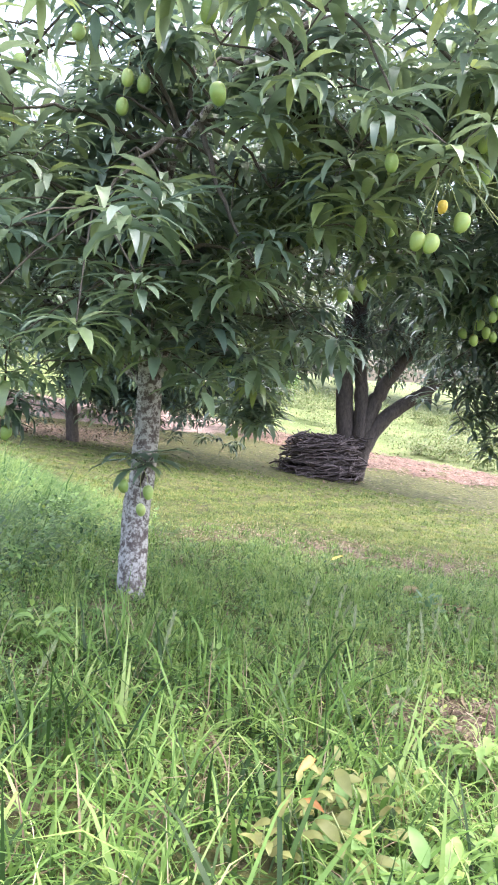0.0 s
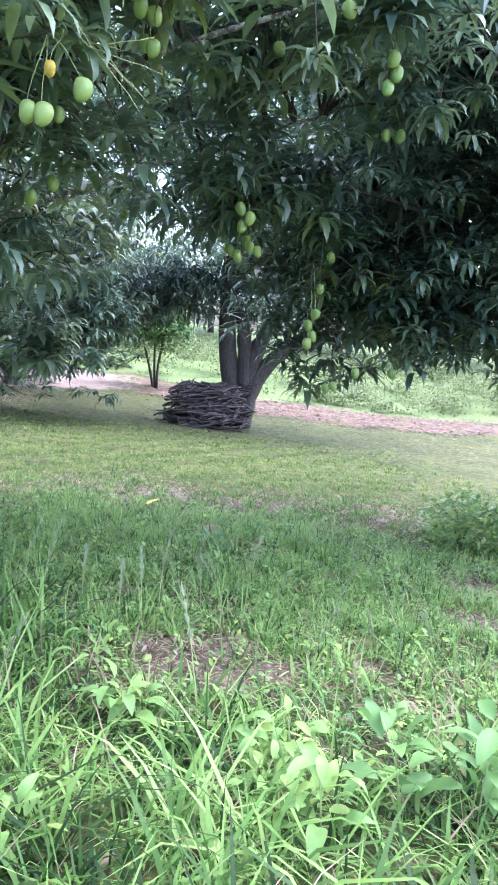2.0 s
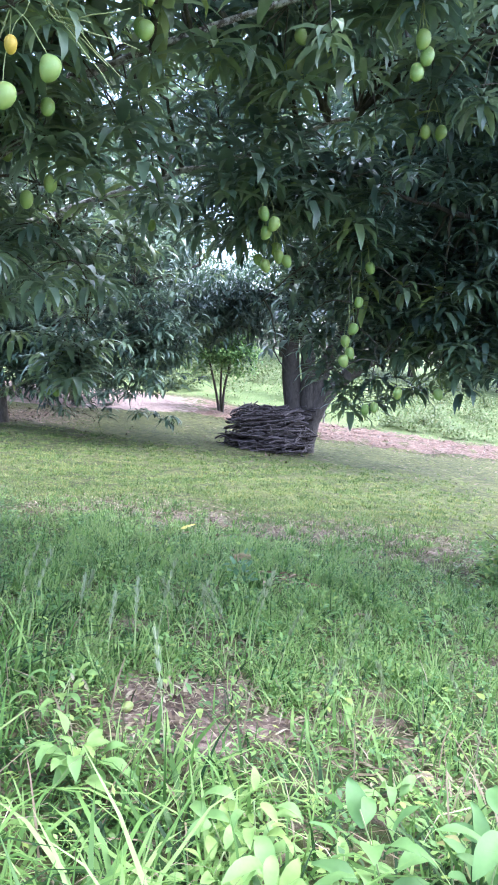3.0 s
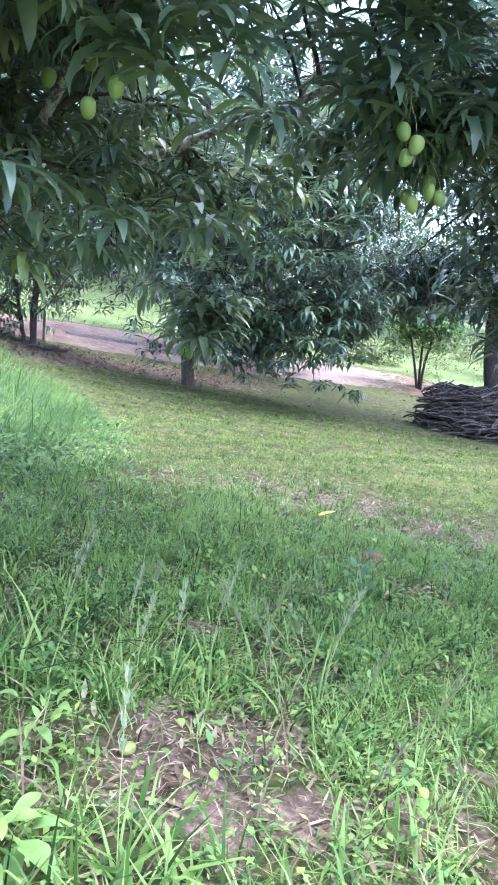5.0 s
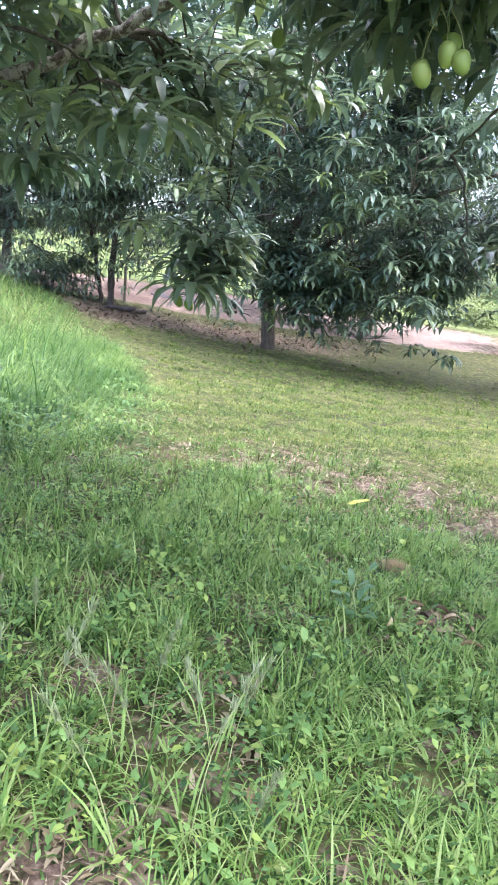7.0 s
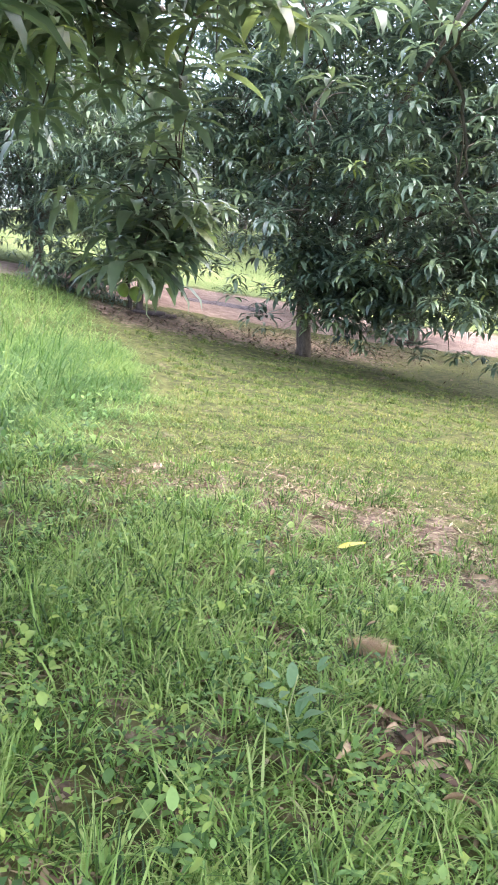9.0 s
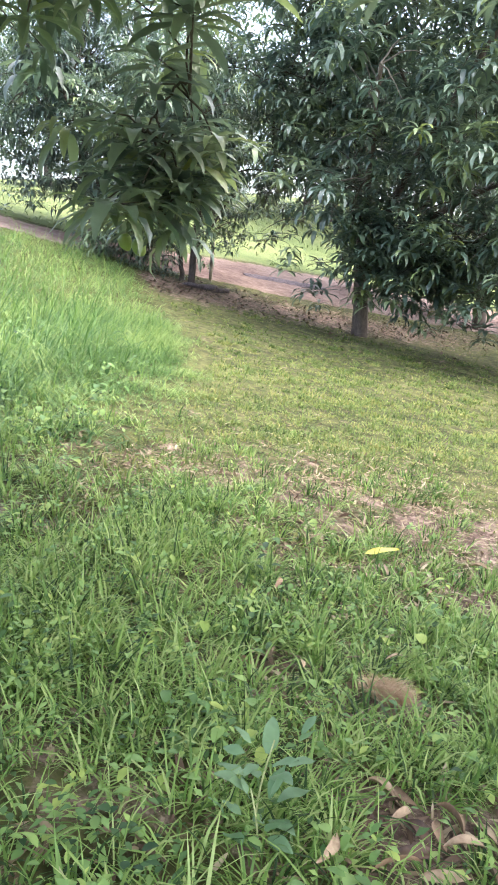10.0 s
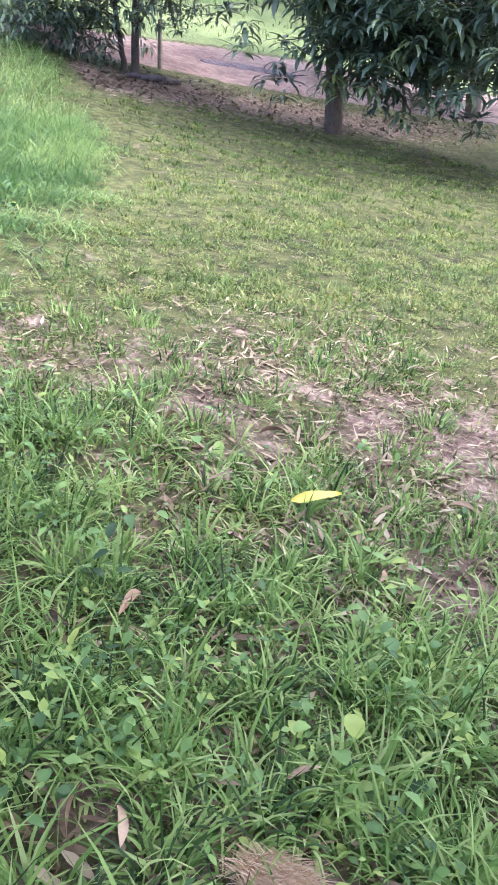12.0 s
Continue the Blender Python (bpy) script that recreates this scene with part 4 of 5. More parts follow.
for k, (q, fork) in enumerate(zip(FRUIT_NEAR + FRUIT_RIGHT, fruit_forks(FRUIT_NEAR) + fruit_forks(FRUIT_RIGHT))):
    hang_mango(*q, k, fork=fork)
hang_mango(0.85, 3.63, 2.27, 90, 0.72, "small ripening yellow mango hanging in a cluster", RIPE_MANGO, (0.9, 3.7, 2.44))
for k, (x, y, z) in enumerate(((-0.18, 7.94, 0.84), (-0.11, 7.96, 0.82))):
    hang_mango(x, y, z, 92 + k, 0.9, fork=(-0.08, 7.9, 1.08))
for k, (x, y, z) in enumerate(TRUNK_FRUIT):
    hang_mango(x, y, z, 95 + k, 1.0, "green mango hanging against the lichen-grey trunk", fork=(-0.68, 5.2, 0.84))


# ---- grass and weeds ----
def scatter(count, x0, x1, y0, y1, keep, seed):
    r = np.random.default_rng(seed)
    x, y = r.uniform(x0, x1, count), r.uniform(y0, y1, count)
    ok = r.random(count) < keep(x, y)
    x, y = x[ok], y[ok]
    return np.stack((x, y, ground_z(x, y) - 0.005), 1), r


def on_lawn(x, y):
    return (y < track_near(x) - 0.3) & (x > tall_edge(y))


def stuff(name, pieces, material, label, category):
    v, f, t = joined(pieces)
    tagged(part(name, mesh_of(name, v, f, t), material), label, category, kind="stuff")


def tall_grass():
    # in front of the first steps
    def near(x, y):
        thick = np.clip((5.3 - y) / 1.4, 0, 1) * (1 - bare_amount(x, y)) * (0.3 + 0.7 * patchy(x, y, 0.8, 21))
        return thick * np.where((x > 1.9) & (y > 4.0), 0.3, 1.0) * np.interp(x, (-2.8, -1.2, 3.4, 5.0), (0.1, 1, 1, 0.1)) * np.interp(y, (1.2, 2.0), (0.15, 1))
    p, r = scatter(68000, -2.8, 5.0, 1.2, 5.4, near, 71)
    n = len(p)
    tall = r.random(n) < 0.3
    h = np.where(tall, r.uniform(0.3, 0.62, n), r.uniform(0.12, 0.36, n)) * (0.65 + 0.6 * patchy(p[:, 0], p[:, 1], 1.1, 22)) * np.interp(p[:, 1], (1, 3.6, 5.2), (1.0, 0.95, 0.5)) * np.where(p[:, 0] > 0.8, np.interp(p[:, 1], (2.7, 3.6), (1.0, 0.45)), 1.0)
    tone = np.clip(0.34 + 0.45 * (patchy(p[:, 0], p[:, 1], 1.0, 23) - 0.5) + r.normal(0, 0.15, n), 0, 0.85)
    width = np.where(tall, r.uniform(0.007, 0.021, n), r.uniform(0.004, 0.012, n))
    bend = np.abs(r.normal(1.85, 0.75, n))
    stuff("tall_grass", [blades(p, r.uniform(0, 6.28, n), h, width, bend, tone, 4)], MAT_GRASS, "tall rank green grass along the walk", "grass")

    q = p[r.random(n) < 0.06]
    m = len(q)
    stuff("dead_grass", [blades(q, r.uniform(0, 6.28, m), r.uniform(0.15, 0.5, m), r.uniform(0.003, 0.008, m), np.abs(r.normal(1.7, 0.7, m)), np.clip(r.normal(0.4, 0.2, m), 0, 1), 4)], MAT_STRAW, "dead straw-coloured blades in the tall grass", "grass")

    # thinner growth round about, behind the first steps
    w, r = scatter(34000, -9, 10, -7, 6.5, lambda x, y: (0.15 + 0.85 * patchy(x, y, 1.5, 27)) * np.where((x > -1.6) & (x < 3.6) & (y > 1.8), 0.0, 1.0), 89)
    n = len(w)
    stuff("rough_grass", [blades(w, r.uniform(0, 6.28, n), r.uniform(0.08, 0.3, n), r.uniform(0.006, 0.014, n), np.abs(r.normal(1.6, 0.6, n)), np.clip(r.normal(0.5, 0.2, n), 0, 1), 3)], MAT_GRASS, "thin rough grass beside the walk", "grass")

    # on the slope beyond
    def slope(x, y):
        d = tall_edge(y) - x + 0.5 * (patchy(x, y, 1.2, 26) - 0.5)
        return np.clip(d / 0.5 + 0.1, 0, 1) * (y < track_near(x) - 0.2) * np.interp(x, (-13, -6, -1), (0.45, 0.8, 1))
    p, r = scatter(125000, -13, 0, 4.4, 21, slope, 72)
    close, _ = scatter(70000, -5.5, -0.3, 5.0, 14.5, slope, 99)
    p = np.concatenate((p, close))
    n = len(p)
    d = np.clip((tall_edge(p[:, 1]) - p[:, 0]) / 1.2, 0.4, 1)
    h = d * r.uniform(0.2, 0.65, n) * (0.35 + 1.2 * patchy(p[:, 0], p[:, 1], 0.7, 24))
    tone = np.clip(0.38 + 0.6 * (patchy(p[:, 0], p[:, 1], 1.7, 25) - 0.5) + r.normal(0, 0.15, n) + 0.02 * (p[:, 1] - 10), 0, 1)
    stuff("slope_grass", [blades(p, r.normal(0.3, 1.0, n), h, r.uniform(0.006, 0.014, n), np.abs(r.normal(2.0, 0.6, n)), tone, 3)], MAT_SLOPE, "tall bright green grass on the slope", "grass")


def weeds():
    def belt(x, y):
        edge = 8.9 + 1.6 * (patchy(x, y, 1.3, 38) - 0.5) + 0.8 * (patchy(x, y, 0.4, 39) - 0.5)
        k = np.clip((y - 2.6) / 1.2, 0, 1) * np.clip((edge - y) / 2.0, 0, 1) * (1 - 0.97 * bare_amount(x, y))
        return k * (1 - 0.85 * thin_zone(x, y)) * np.clip(0.3 + 0.9 * patchy(x, y, 0.5, 31), 0, 1) * np.interp(x, (3.0, 4.5), (1.0, 0.5))
    p, r = scatter(30000, -1.6, 5.2, 2.6, 9.8, belt, 73)
    n = len(p)
    h = r.uniform(0.05, 0.2, n) * (0.2 + 1.6 * patchy(p[:, 0], p[:, 1], 0.4, 32)) * np.interp(p[:, 1], (3, 7.5, 9), (1.1, 1.0, 0.4))
    tone = np.clip(0.56 + 0.7 * (patchy(p[:, 0], p[:, 1], 0.5, 33) - 0.5) + r.normal(0, 0.2, n), 0, 1)
    q, rq = scatter(26000, -0.8, 3.2, 5.4, 9.6, belt, 83)
    m = len(q)
    fresh = blades(q, rq.uniform(0, 6.28, m), rq.uniform(0.04, 0.18, m) * (0.3 + 1.3 * patchy(q[:, 0], q[:, 1], 0.3, 48)) * np.interp(q[:, 1], (5.4, 7.8, 9), (1, 1, 0.5)), rq.uniform(0.003, 0.009, m), np.abs(rq.normal(1.3, 0.5, m)), np.clip(0.55 + 0.8 * (patchy(q[:, 0], q[:, 1], 0.4, 37) - 0.5) + rq.normal(0, 0.2, m), 0, 1), 3)
    stuff("weed_grass", [fresh, blades(p, r.uniform(0, 6.28, n), h, r.uniform(0.003, 0.009, n), np.abs(r.normal(1.2, 0.5, n)), tone, 4)], MAT_GRASS, "ankle-high mixed grass in the orchard", "grass")
    p, r = scatter(120000, -1.6, 4.6, 2.6, 9.4, lambda x, y: belt(x, y) * (0.15 + 0.85 * patchy(x, y, 0.45, 34) ** 1.3), 74)
    n = len(p)
    p[:, 2] += r.uniform(0.01, 0.14, n) * (0.2 + 1.4 * patchy(p[:, 0], p[:, 1], 0.35, 35))
    size = r.uniform(0.015, 0.044, n)
    tone = np.clip(0.64 + 0.6 * (patchy(p[:, 0], p[:, 1], 0.5, 36) - 0.5) + r.normal(0, 0.16, n), 0, 0.8)
    close = (p[:, 1] > 5.4) & (p[:, 0] < 3.0) & (p[:, 0] > -0.3)
    az, rise, wide, dr = r.uniform(0, 6.28, n), r.normal(0.25, 0.35, n), size * r.uniform(0.3, 0.65, n), r.uniform(0.2, 0.9, n)
    c, rc = scatter(1300, -1.0, 3.6, 5.2, 9.0, lambda x, y: belt(x, y) * (0.2 + 0.8 * patchy(x, y, 0.7, 40)), 84)
    j = np.repeat(np.arange(len(c)), 8)
    u = len(j)
    c[:, 2] += rc.uniform(0.04, 0.15, len(c))
    lift = rc.normal(0.35, 0.25, u)
    long = np.repeat(rc.uniform(0.02, 0.045, len(c)), 8) * rc.uniform(0.7, 1.2, u)
    shade = np.clip(np.repeat(rc.normal(0.58, 0.15, len(c)), 8) + rc.normal(0, 0.06, u), 0, 1)
    # grass in clumps, each fanning out from its own root
    g, rg = scatter(17000, -4.0, 4.8, 4.2, 9.2, lambda x, y: belt(np.maximum(x, -1.5), y) * (0.15 + 0.85 * patchy(x, y, 0.8, 92)), 91)
    fan = np.repeat(np.arange(len(g)), 22)
    w = len(fan)
    girth = rg.uniform(0.6, 1.5, len(g))[fan]
    side = rg.normal(0, 0.016, (w, 2)) * girth[:, None]
    root = g[fan]
    root[:, :2] += side
    stuff("grass_clumps", [blades(root, np.arctan2(side[:, 1], side[:, 0]) + rg.normal(0, 0.5, w), rg.uniform(0.06, 0.17, w) * girth, rg.uniform(0.004, 0.01, w), np.abs(rg.normal(1.25, 0.45, w)), np.clip((0.58 + 0.6 * (patchy(g[:, 0], g[:, 1], 0.4, 69) - 0.5) + rg.normal(0, 0.2, len(g)))[fan] + rg.normal(0, 0.12, w), 0, 1), 4)], MAT_GRASS, "clumps of ankle-high grass in the orchard", "grass")
    g, rg = scatter(1700, 0.1, 2.6, 6.4, 8.5, lambda x, y: np.clip(1.8 * patchy(x, y, 0.45, 58) - 0.3, 0.08, 1) * np.interp(y, (7.6, 8.5), (1, 0.1)) * (1 - bare_amount(x, y)), 64)
    fan = np.repeat(np.arange(len(g)), 26)
    w = len(fan)
    girth = rg.uniform(0.7, 1.4, len(g))[fan]
    side = rg.normal(0, 0.018, (w, 2)) * girth[:, None]
    root = g[fan]
    root[:, :2] += side
    stuff("grass_clumps", [blades(root, np.arctan2(side[:, 1], side[:, 0]) + rg.normal(0, 0.5, w), rg.uniform(0.06, 0.15, w) * girth, rg.uniform(0.005, 0.011, w), np.abs(rg.normal(1.4, 0.45, w)), np.clip(rg.normal(0.58, 0.26, len(g))[fan] + rg.normal(0, 0.12, w), 0, 1), 4)], MAT_GRASS, "fuller clumps of broad-bladed grass at the end of the walk", "grass")
    # leafy weeds standing among the tall grass of the slope
    k, rk = scatter(30000, -5.0, -0.6, 4.4, 10.5, lambda x, y: (x < tall_edge(y) - 0.1) * np.clip(1.9 * patchy(x, y, 1.3, 59) - 0.5, 0, 1) * np.interp(y, (7.5, 9.5), (1, 0.1)), 65)
    m = len(k)
    k[:, 2] += rk.uniform(0.08, 0.4, m) * (0.4 + 0.8 * patchy(k[:, 0], k[:, 1], 0.7, 66))
    broad = rk.uniform(0.03, 0.08, m)
    stuff("slope_weeds", [leaves(k, rk.uniform(0, 6.28, m), rk.normal(0.2, 0.4, m), broad, broad * rk.uniform(0.35, 0.6, m), rk.uniform(0.2, 1.1, m), np.clip(rk.normal(0.38, 0.18, m), 0, 0.9), 2)], MAT_WEED, "leafy green weeds among the tall grass of the slope", "weeds")
    # broad, nearly heart-shaped leaves on short stalks, in loose patches
    h, rh = scatter(38000, -4.2, 4.6, 4.0, 8.9, lambda x, y: belt(np.maximum(x, -1.5), y) * np.clip(1.7 * patchy(x, y, 0.6, 94) - 0.45, 0.02, 1) * np.interp(y, (6.4, 7.2), (1, 0.85)), 93)
    m = len(h)
    h[:, 2] += rh.uniform(0.03, 0.13, m) * (0.4 + 1.1 * patchy(h[:, 0], h[:, 1], 0.5, 95))
    broad = rh.uniform(0.022, 0.05, m) * (0.6 + 0.7 * patchy(h[:, 0], h[:, 1], 0.9, 96))
    stuff("broad_weeds", [leaves(h, rh.uniform(0, 6.28, m), rh.normal(0.2, 0.45, m), broad, broad * rh.uniform(0.4, 0.75, m), rh.uniform(0.2, 1.2, m), np.clip(0.54 + 0.6 * (patchy(h[:, 0], h[:, 1], 0.7, 97) - 0.5) + rh.normal(0, 0.16, m), 0, 0.78), 3)], MAT_WEED, "broad oval weed leaves between the grass clumps", "weeds")
    stuff("rosette_weeds", [leaves(c[j] - np.stack((0 * long, 0 * long, rc.uniform(0, 0.03, u)), 1), np.tile(np.arange(8) * 2.4, len(c)) + rc.normal(0, 0.3, u), lift, long, long * np.repeat(rc.uniform(0.3, 0.65, len(c)), 8), rc.uniform(0.3, 1.1, u), shade, 2)], MAT_WEED, "leafy rosettes of broad weeds in the orchard grass", "weeds")
    stuff("low_weeds", [leaves(p[k], az[k], rise[k], size[k], wide[k], dr[k], tone[k], d) for k, d in ((close, 1), (~close, 0))], MAT_WEED, "low broad-leaved weeds among the grass", "weeds")


def lawn():
    def turf(x, y):
        k = on_lawn(x, y) * np.clip((y - 6.6) / 2.0, 0, 1) * (1 - 0.9 * bare_amount(x, y)) * (1 - 0.45 * under_trees(x, y))
        return k * (1 - 0.95 * thin_zone(x, y)) * (0.2 + 0.8 * patchy(x, y, 0.4, 41)) * np.interp(y, (8, 10, 14, 24), (1, 1, 0.6, 0.3)) * np.interp(x, (-5, -2, 4, 8), (0.5, 1, 0.9, 0.4))
    p, r = scatter(260000, -9, 10, 6.6, 25, turf, 75)
    n = len(p)
    h = r.uniform(0.015, 0.045, n) * (0.6 + 0.8 * patchy(p[:, 0], p[:, 1], 0.4, 42)) * np.interp(p[:, 1], (8, 12, 24), (1.0, 1.1, 1.5))
    tone = np.clip(0.42 + 0.6 * (patchy(p[:, 0], p[:, 1], 1.5, 43) - 0.5) + r.normal(0, 0.2, n), 0, 1)
    stuff("turf", [blades(p, r.uniform(0, 6.28, n), h, r.uniform(0.004, 0.009, n) * np.interp(p[:, 1], (8, 24), (1, 2.4)), np.abs(r.normal(1.2, 0.5, n)), tone, 3)], MAT_LAWN, "short yellowing turf under the trees", "grass")
    p2, r = scatter(110000, -2.8, 4.0, 6.8, 12.5, lambda x, y: turf(x, y) * np.interp(y, (11, 12.5), (1, 0.1)), 85)
    n = len(p2)
    tone2 = np.clip(0.36 + 0.7 * (patchy(p2[:, 0], p2[:, 1], 0.5, 45) - 0.5) + r.normal(0, 0.2, n), 0, 1)
    stuff("turf", [blades(p2, r.uniform(0, 6.28, n), r.uniform(0.015, 0.05, n), r.uniform(0.003, 0.008, n), np.abs(r.normal(1.2, 0.5, n)), tone2, 3)], MAT_LAWN, "short patchy turf thinning out over brown soil", "grass")
    p3, r = scatter(400000, -2.8, 4.2, 6.6, 13.5, lambda x, y: on_lawn(x, y) * np.clip((y - 6.6) / 1.5, 0, 1) * (1 - 0.8 * bare_amount(x, y)) * (1 - 0.96 * thin_zone(x, y)) * (0.1 + 0.9 * patchy(x, y, 0.22, 46)) * np.interp(y, (10.5, 13.5), (1, 0.25)), 86)
    n = len(p3)
    p3[:, 2] += r.uniform(0.008, 0.045, n) * (0.3 + patchy(p3[:, 0], p3[:, 1], 0.22, 46))
    big = r.uniform(0.009, 0.026, n)
    tone3 = np.clip(0.4 + 0.6 * (patchy(p3[:, 0], p3[:, 1], 0.35, 47) - 0.5) + r.normal(0, 0.15, n), 0, 1)
    stuff("clover", [leaves(p3, r.uniform(0, 6.28, n), r.normal(0.3, 0.5, n), big, big * r.uniform(0.3, 0.6, n), r.uniform(0.1, 0.9, n), tone3, 0)], MAT_LAWN, "creeping small-leaved ground cover in the worn turf", "ground cover")
    # fuller tufts
    r = np.random.default_rng(76)
    def tufty(x, y):
        k = on_lawn(x, y) * np.clip((x - tall_edge(y)) / 0.6, 0, 1) * np.interp(y, (7.0, 8.4, 11, 14, 20), (0.2, 1, 1, 0.6, 0.15)) * np.interp(x, (-5, -2, 3.5, 7), (0.4, 1, 1, 0.25))
        return k * (1 - 0.9 * thin_zone(x, y)) * np.clip(2.2 * patchy(x, y, 0.35, 44) - 0.55, 0.04, 1) * (1 - bare_amount(x, y))
    c, _ = scatter(95000, -6.5, 7, 7.0, 20, tufty, 77)
    m = 13
    big = np.repeat(r.uniform(0.35, 1.1, len(c)), m)
    p = np.repeat(c, m, 0)
    n = len(p)
    off = r.normal(0, 0.035, (n, 2))
    p[:, :2] += off * big[:, None]
    h = r.uniform(0.04, 0.1, n) * big
    tone = np.clip(np.repeat(0.42 + 0.6 * (patchy(c[:, 0], c[:, 1], 0.7, 67) - 0.5) + r.normal(0, 0.13, len(c)), m) + r.normal(0, 0.1, n), 0, 1)
    c, rt = scatter(520, -0.8, 4.4, 7.8, 10.6, lambda x, y: np.clip(1.2 * thin_zone(x, y), 0, 1), 87)
    j = np.repeat(np.arange(len(c)), 65)
    wide = rt.uniform(0.8, 1.8, len(c))[j]
    u = len(j)
    side = rt.normal(0, 0.026, (u, 2)) * wide[:, None]
    q = c[j]
    q[:, :2] += side
    spiky = blades(q, np.arctan2(side[:, 1], side[:, 0]) + rt.normal(0, 0.4, u), rt.uniform(0.04, 0.08, u) * wide, rt.uniform(0.004, 0.01, u), np.abs(rt.normal(0.9, 0.35, u)), np.clip(rt.normal(0.4, 0.14, len(c))[j] + rt.normal(0, 0.12, u), 0, 1), 3)
    stuff("spiky_tufts", [spiky], MAT_GRASS, "single green grass tufts standing in the litter", "grass")
    stuff("grass_tufts", [blades(p, np.arctan2(off[:, 1], off[:, 0]) + r.normal(0, 0.5, n), h, r.uniform(0.006, 0.012, n) * np.interp(p[:, 1], (8, 20), (1, 2.2)), np.abs(r.normal(1.1, 0.4, n)), tone, 3)], MAT_LAWN, "small grass tufts in the worn turf", "grass")


def dry_stuff():
    """Straw and dead leaves on the soil."""
    def worn(x, y):
        return np.clip(0.05 + bare_amount(x, y) + 1.1 * thin_zone(x, y), 0, 1)
    p, r = scatter(60000, -1.5, 4.5, 3.4, 11, worn, 78)
    n = len(p)
    p[:, 2] += r.uniform(0.008, 0.035, n)
    L = r.uniform(0.02, 0.1, n)
    stuff("straw", [leaves(p, r.uniform(0, 6.28, n), r.normal(0.05, 0.15, n), L, r.uniform(0.003, 0.01, n), r.normal(0.1, 0.3, n), np.clip(r.normal(0.3, 0.3, n) + 0.25 * (p[:, 1] < 5.6) + 0.2 * thin_zone(p[:, 0], p[:, 1]), 0, 1), 0)], MAT_STRAW, "dry straw and grass clippings on the soil", "straw")
    p, r = scatter(30000, -1.5, 4.5, 3.4, 11, worn, 79)
    n = len(p)
    p[:, 2] += r.uniform(0.008, 0.03, n)
    L = r.uniform(0.02, 0.08, n)
    stuff("leaf_litter", [leaves(p, r.uniform(0, 6.28, n), r.normal(0.1, 0.2, n), L, L * r.uniform(0.2, 0.3, n), r.normal(0.2, 0.5, n), np.clip(r.normal(0.1, 0.2, n), 0, 1), 2, 0.5)], MAT_STRAW, "fallen dry brown mango leaves", "leaf litter")
    # chips, bits of stalk and curled leaves in the worn strip
    p, r = scatter(46000, -1.2, 4.6, 7.4, 10.9, lambda x, y: np.clip(thin_zone(x, y) * (0.3 + 0.9 * patchy(x, y, 0.35, 56)), 0, 1) * (1 - 0.8 * bare_amount(x, y)), 90)
    n = len(p)
    p[:, 2] += r.uniform(0.008, 0.03, n)
    L = r.uniform(0.025, 0.09, n)
    stuff("litter_chips", [leaves(p, r.uniform(0, 6.28, n), r.normal(0.08, 0.2, n), L, np.minimum(L * r.uniform(0.1, 0.3, n), 0.018), r.normal(0.2, 0.5, n), np.clip(r.normal(0.42, 0.36, n), 0, 1), 2, 0.5)], MAT_STRAW, "pale and brown chips of dry leaves and stalks on the soil", "leaf litter")
    # brown litter showing between the weeds
    p, r = scatter(30000, -1.6, 4.4, 3.6, 8.6, lambda x, y: 0.1 + 0.9 * patchy(x, y, 0.5, 57) ** 2, 98)
    n = len(p)
    p[:, 2] += r.uniform(0.006, 0.03, n)
    L = r.uniform(0.03, 0.1, n)
    stuff("weed_litter", [leaves(p, r.uniform(0, 6.28, n), r.normal(0.08, 0.2, n), L, np.minimum(L * r.uniform(0.12, 0.3, n), 0.022), r.normal(0.2, 0.5, n), np.clip(r.normal(0.25, 0.28, n), 0, 1), 2, 0.5)], MAT_STRAW, "brown dead leaves and stalks between the weeds", "leaf litter")
    # litter bank and the ground under the trees
    def bank(x, y):
        inside = (y > track_near(x) - 0.3) & (y < track_far(x))
        return inside * np.clip((x - 0.0) / 2, 0.03, 1) * 0.9 + 0.10 * on_lawn(x, y) * (y > 17) + 0.5 * under_trees(x, y)
    p, r = scatter(40000, -9, 18, 17, 36, bank, 80)
    n = len(p)
    p[:, 2] += r.uniform(0.02, 0.14, n) * (p[:, 1] > track_near(p[:, 0])) + 0.02
    L = r.uniform(0.1, 0.22, n)
    mat = leaf_material("bank_litter", [(0.0, (0.06, 0.038, 0.028)), (0.5, (0.16, 0.102, 0.076)), (1.0, (0.27, 0.19, 0.14))], 0.7, 0.1, 0.7, 0.3)
    stuff("litter_bank", [leaves(p, r.uniform(0, 6.28, n), r.normal(0.05, 0.15, n), L, L * 0.35, r.normal(0.1, 0.25, n), np.clip(r.normal(0.5, 0.2, n), 0, 1), 0)], mat, "reddish bank of raked dead leaves", "leaf litter")
    shade = leaf_material("shade_litter", [(0.0, (0.06, 0.05, 0.032)), (0.5, (0.15, 0.12, 0.075)), (1.0, (0.27, 0.22, 0.14))], 0.7, 0.1, 0.7, 0.3)
    p, r = scatter(40000, -11, -1, 14.0, 27.5, lambda x, y: np.clip(1.5 * under_trees(x, y), 0, 1) * (0.3 + 0.7 * patchy(x, y, 0.9, 53)), 88)
    n = len(p)
    p[:, 2] += r.uniform(0.01, 0.1, n) * patchy(p[:, 0], p[:, 1], 0.7, 54)
    L = r.uniform(0.07, 0.17, n)
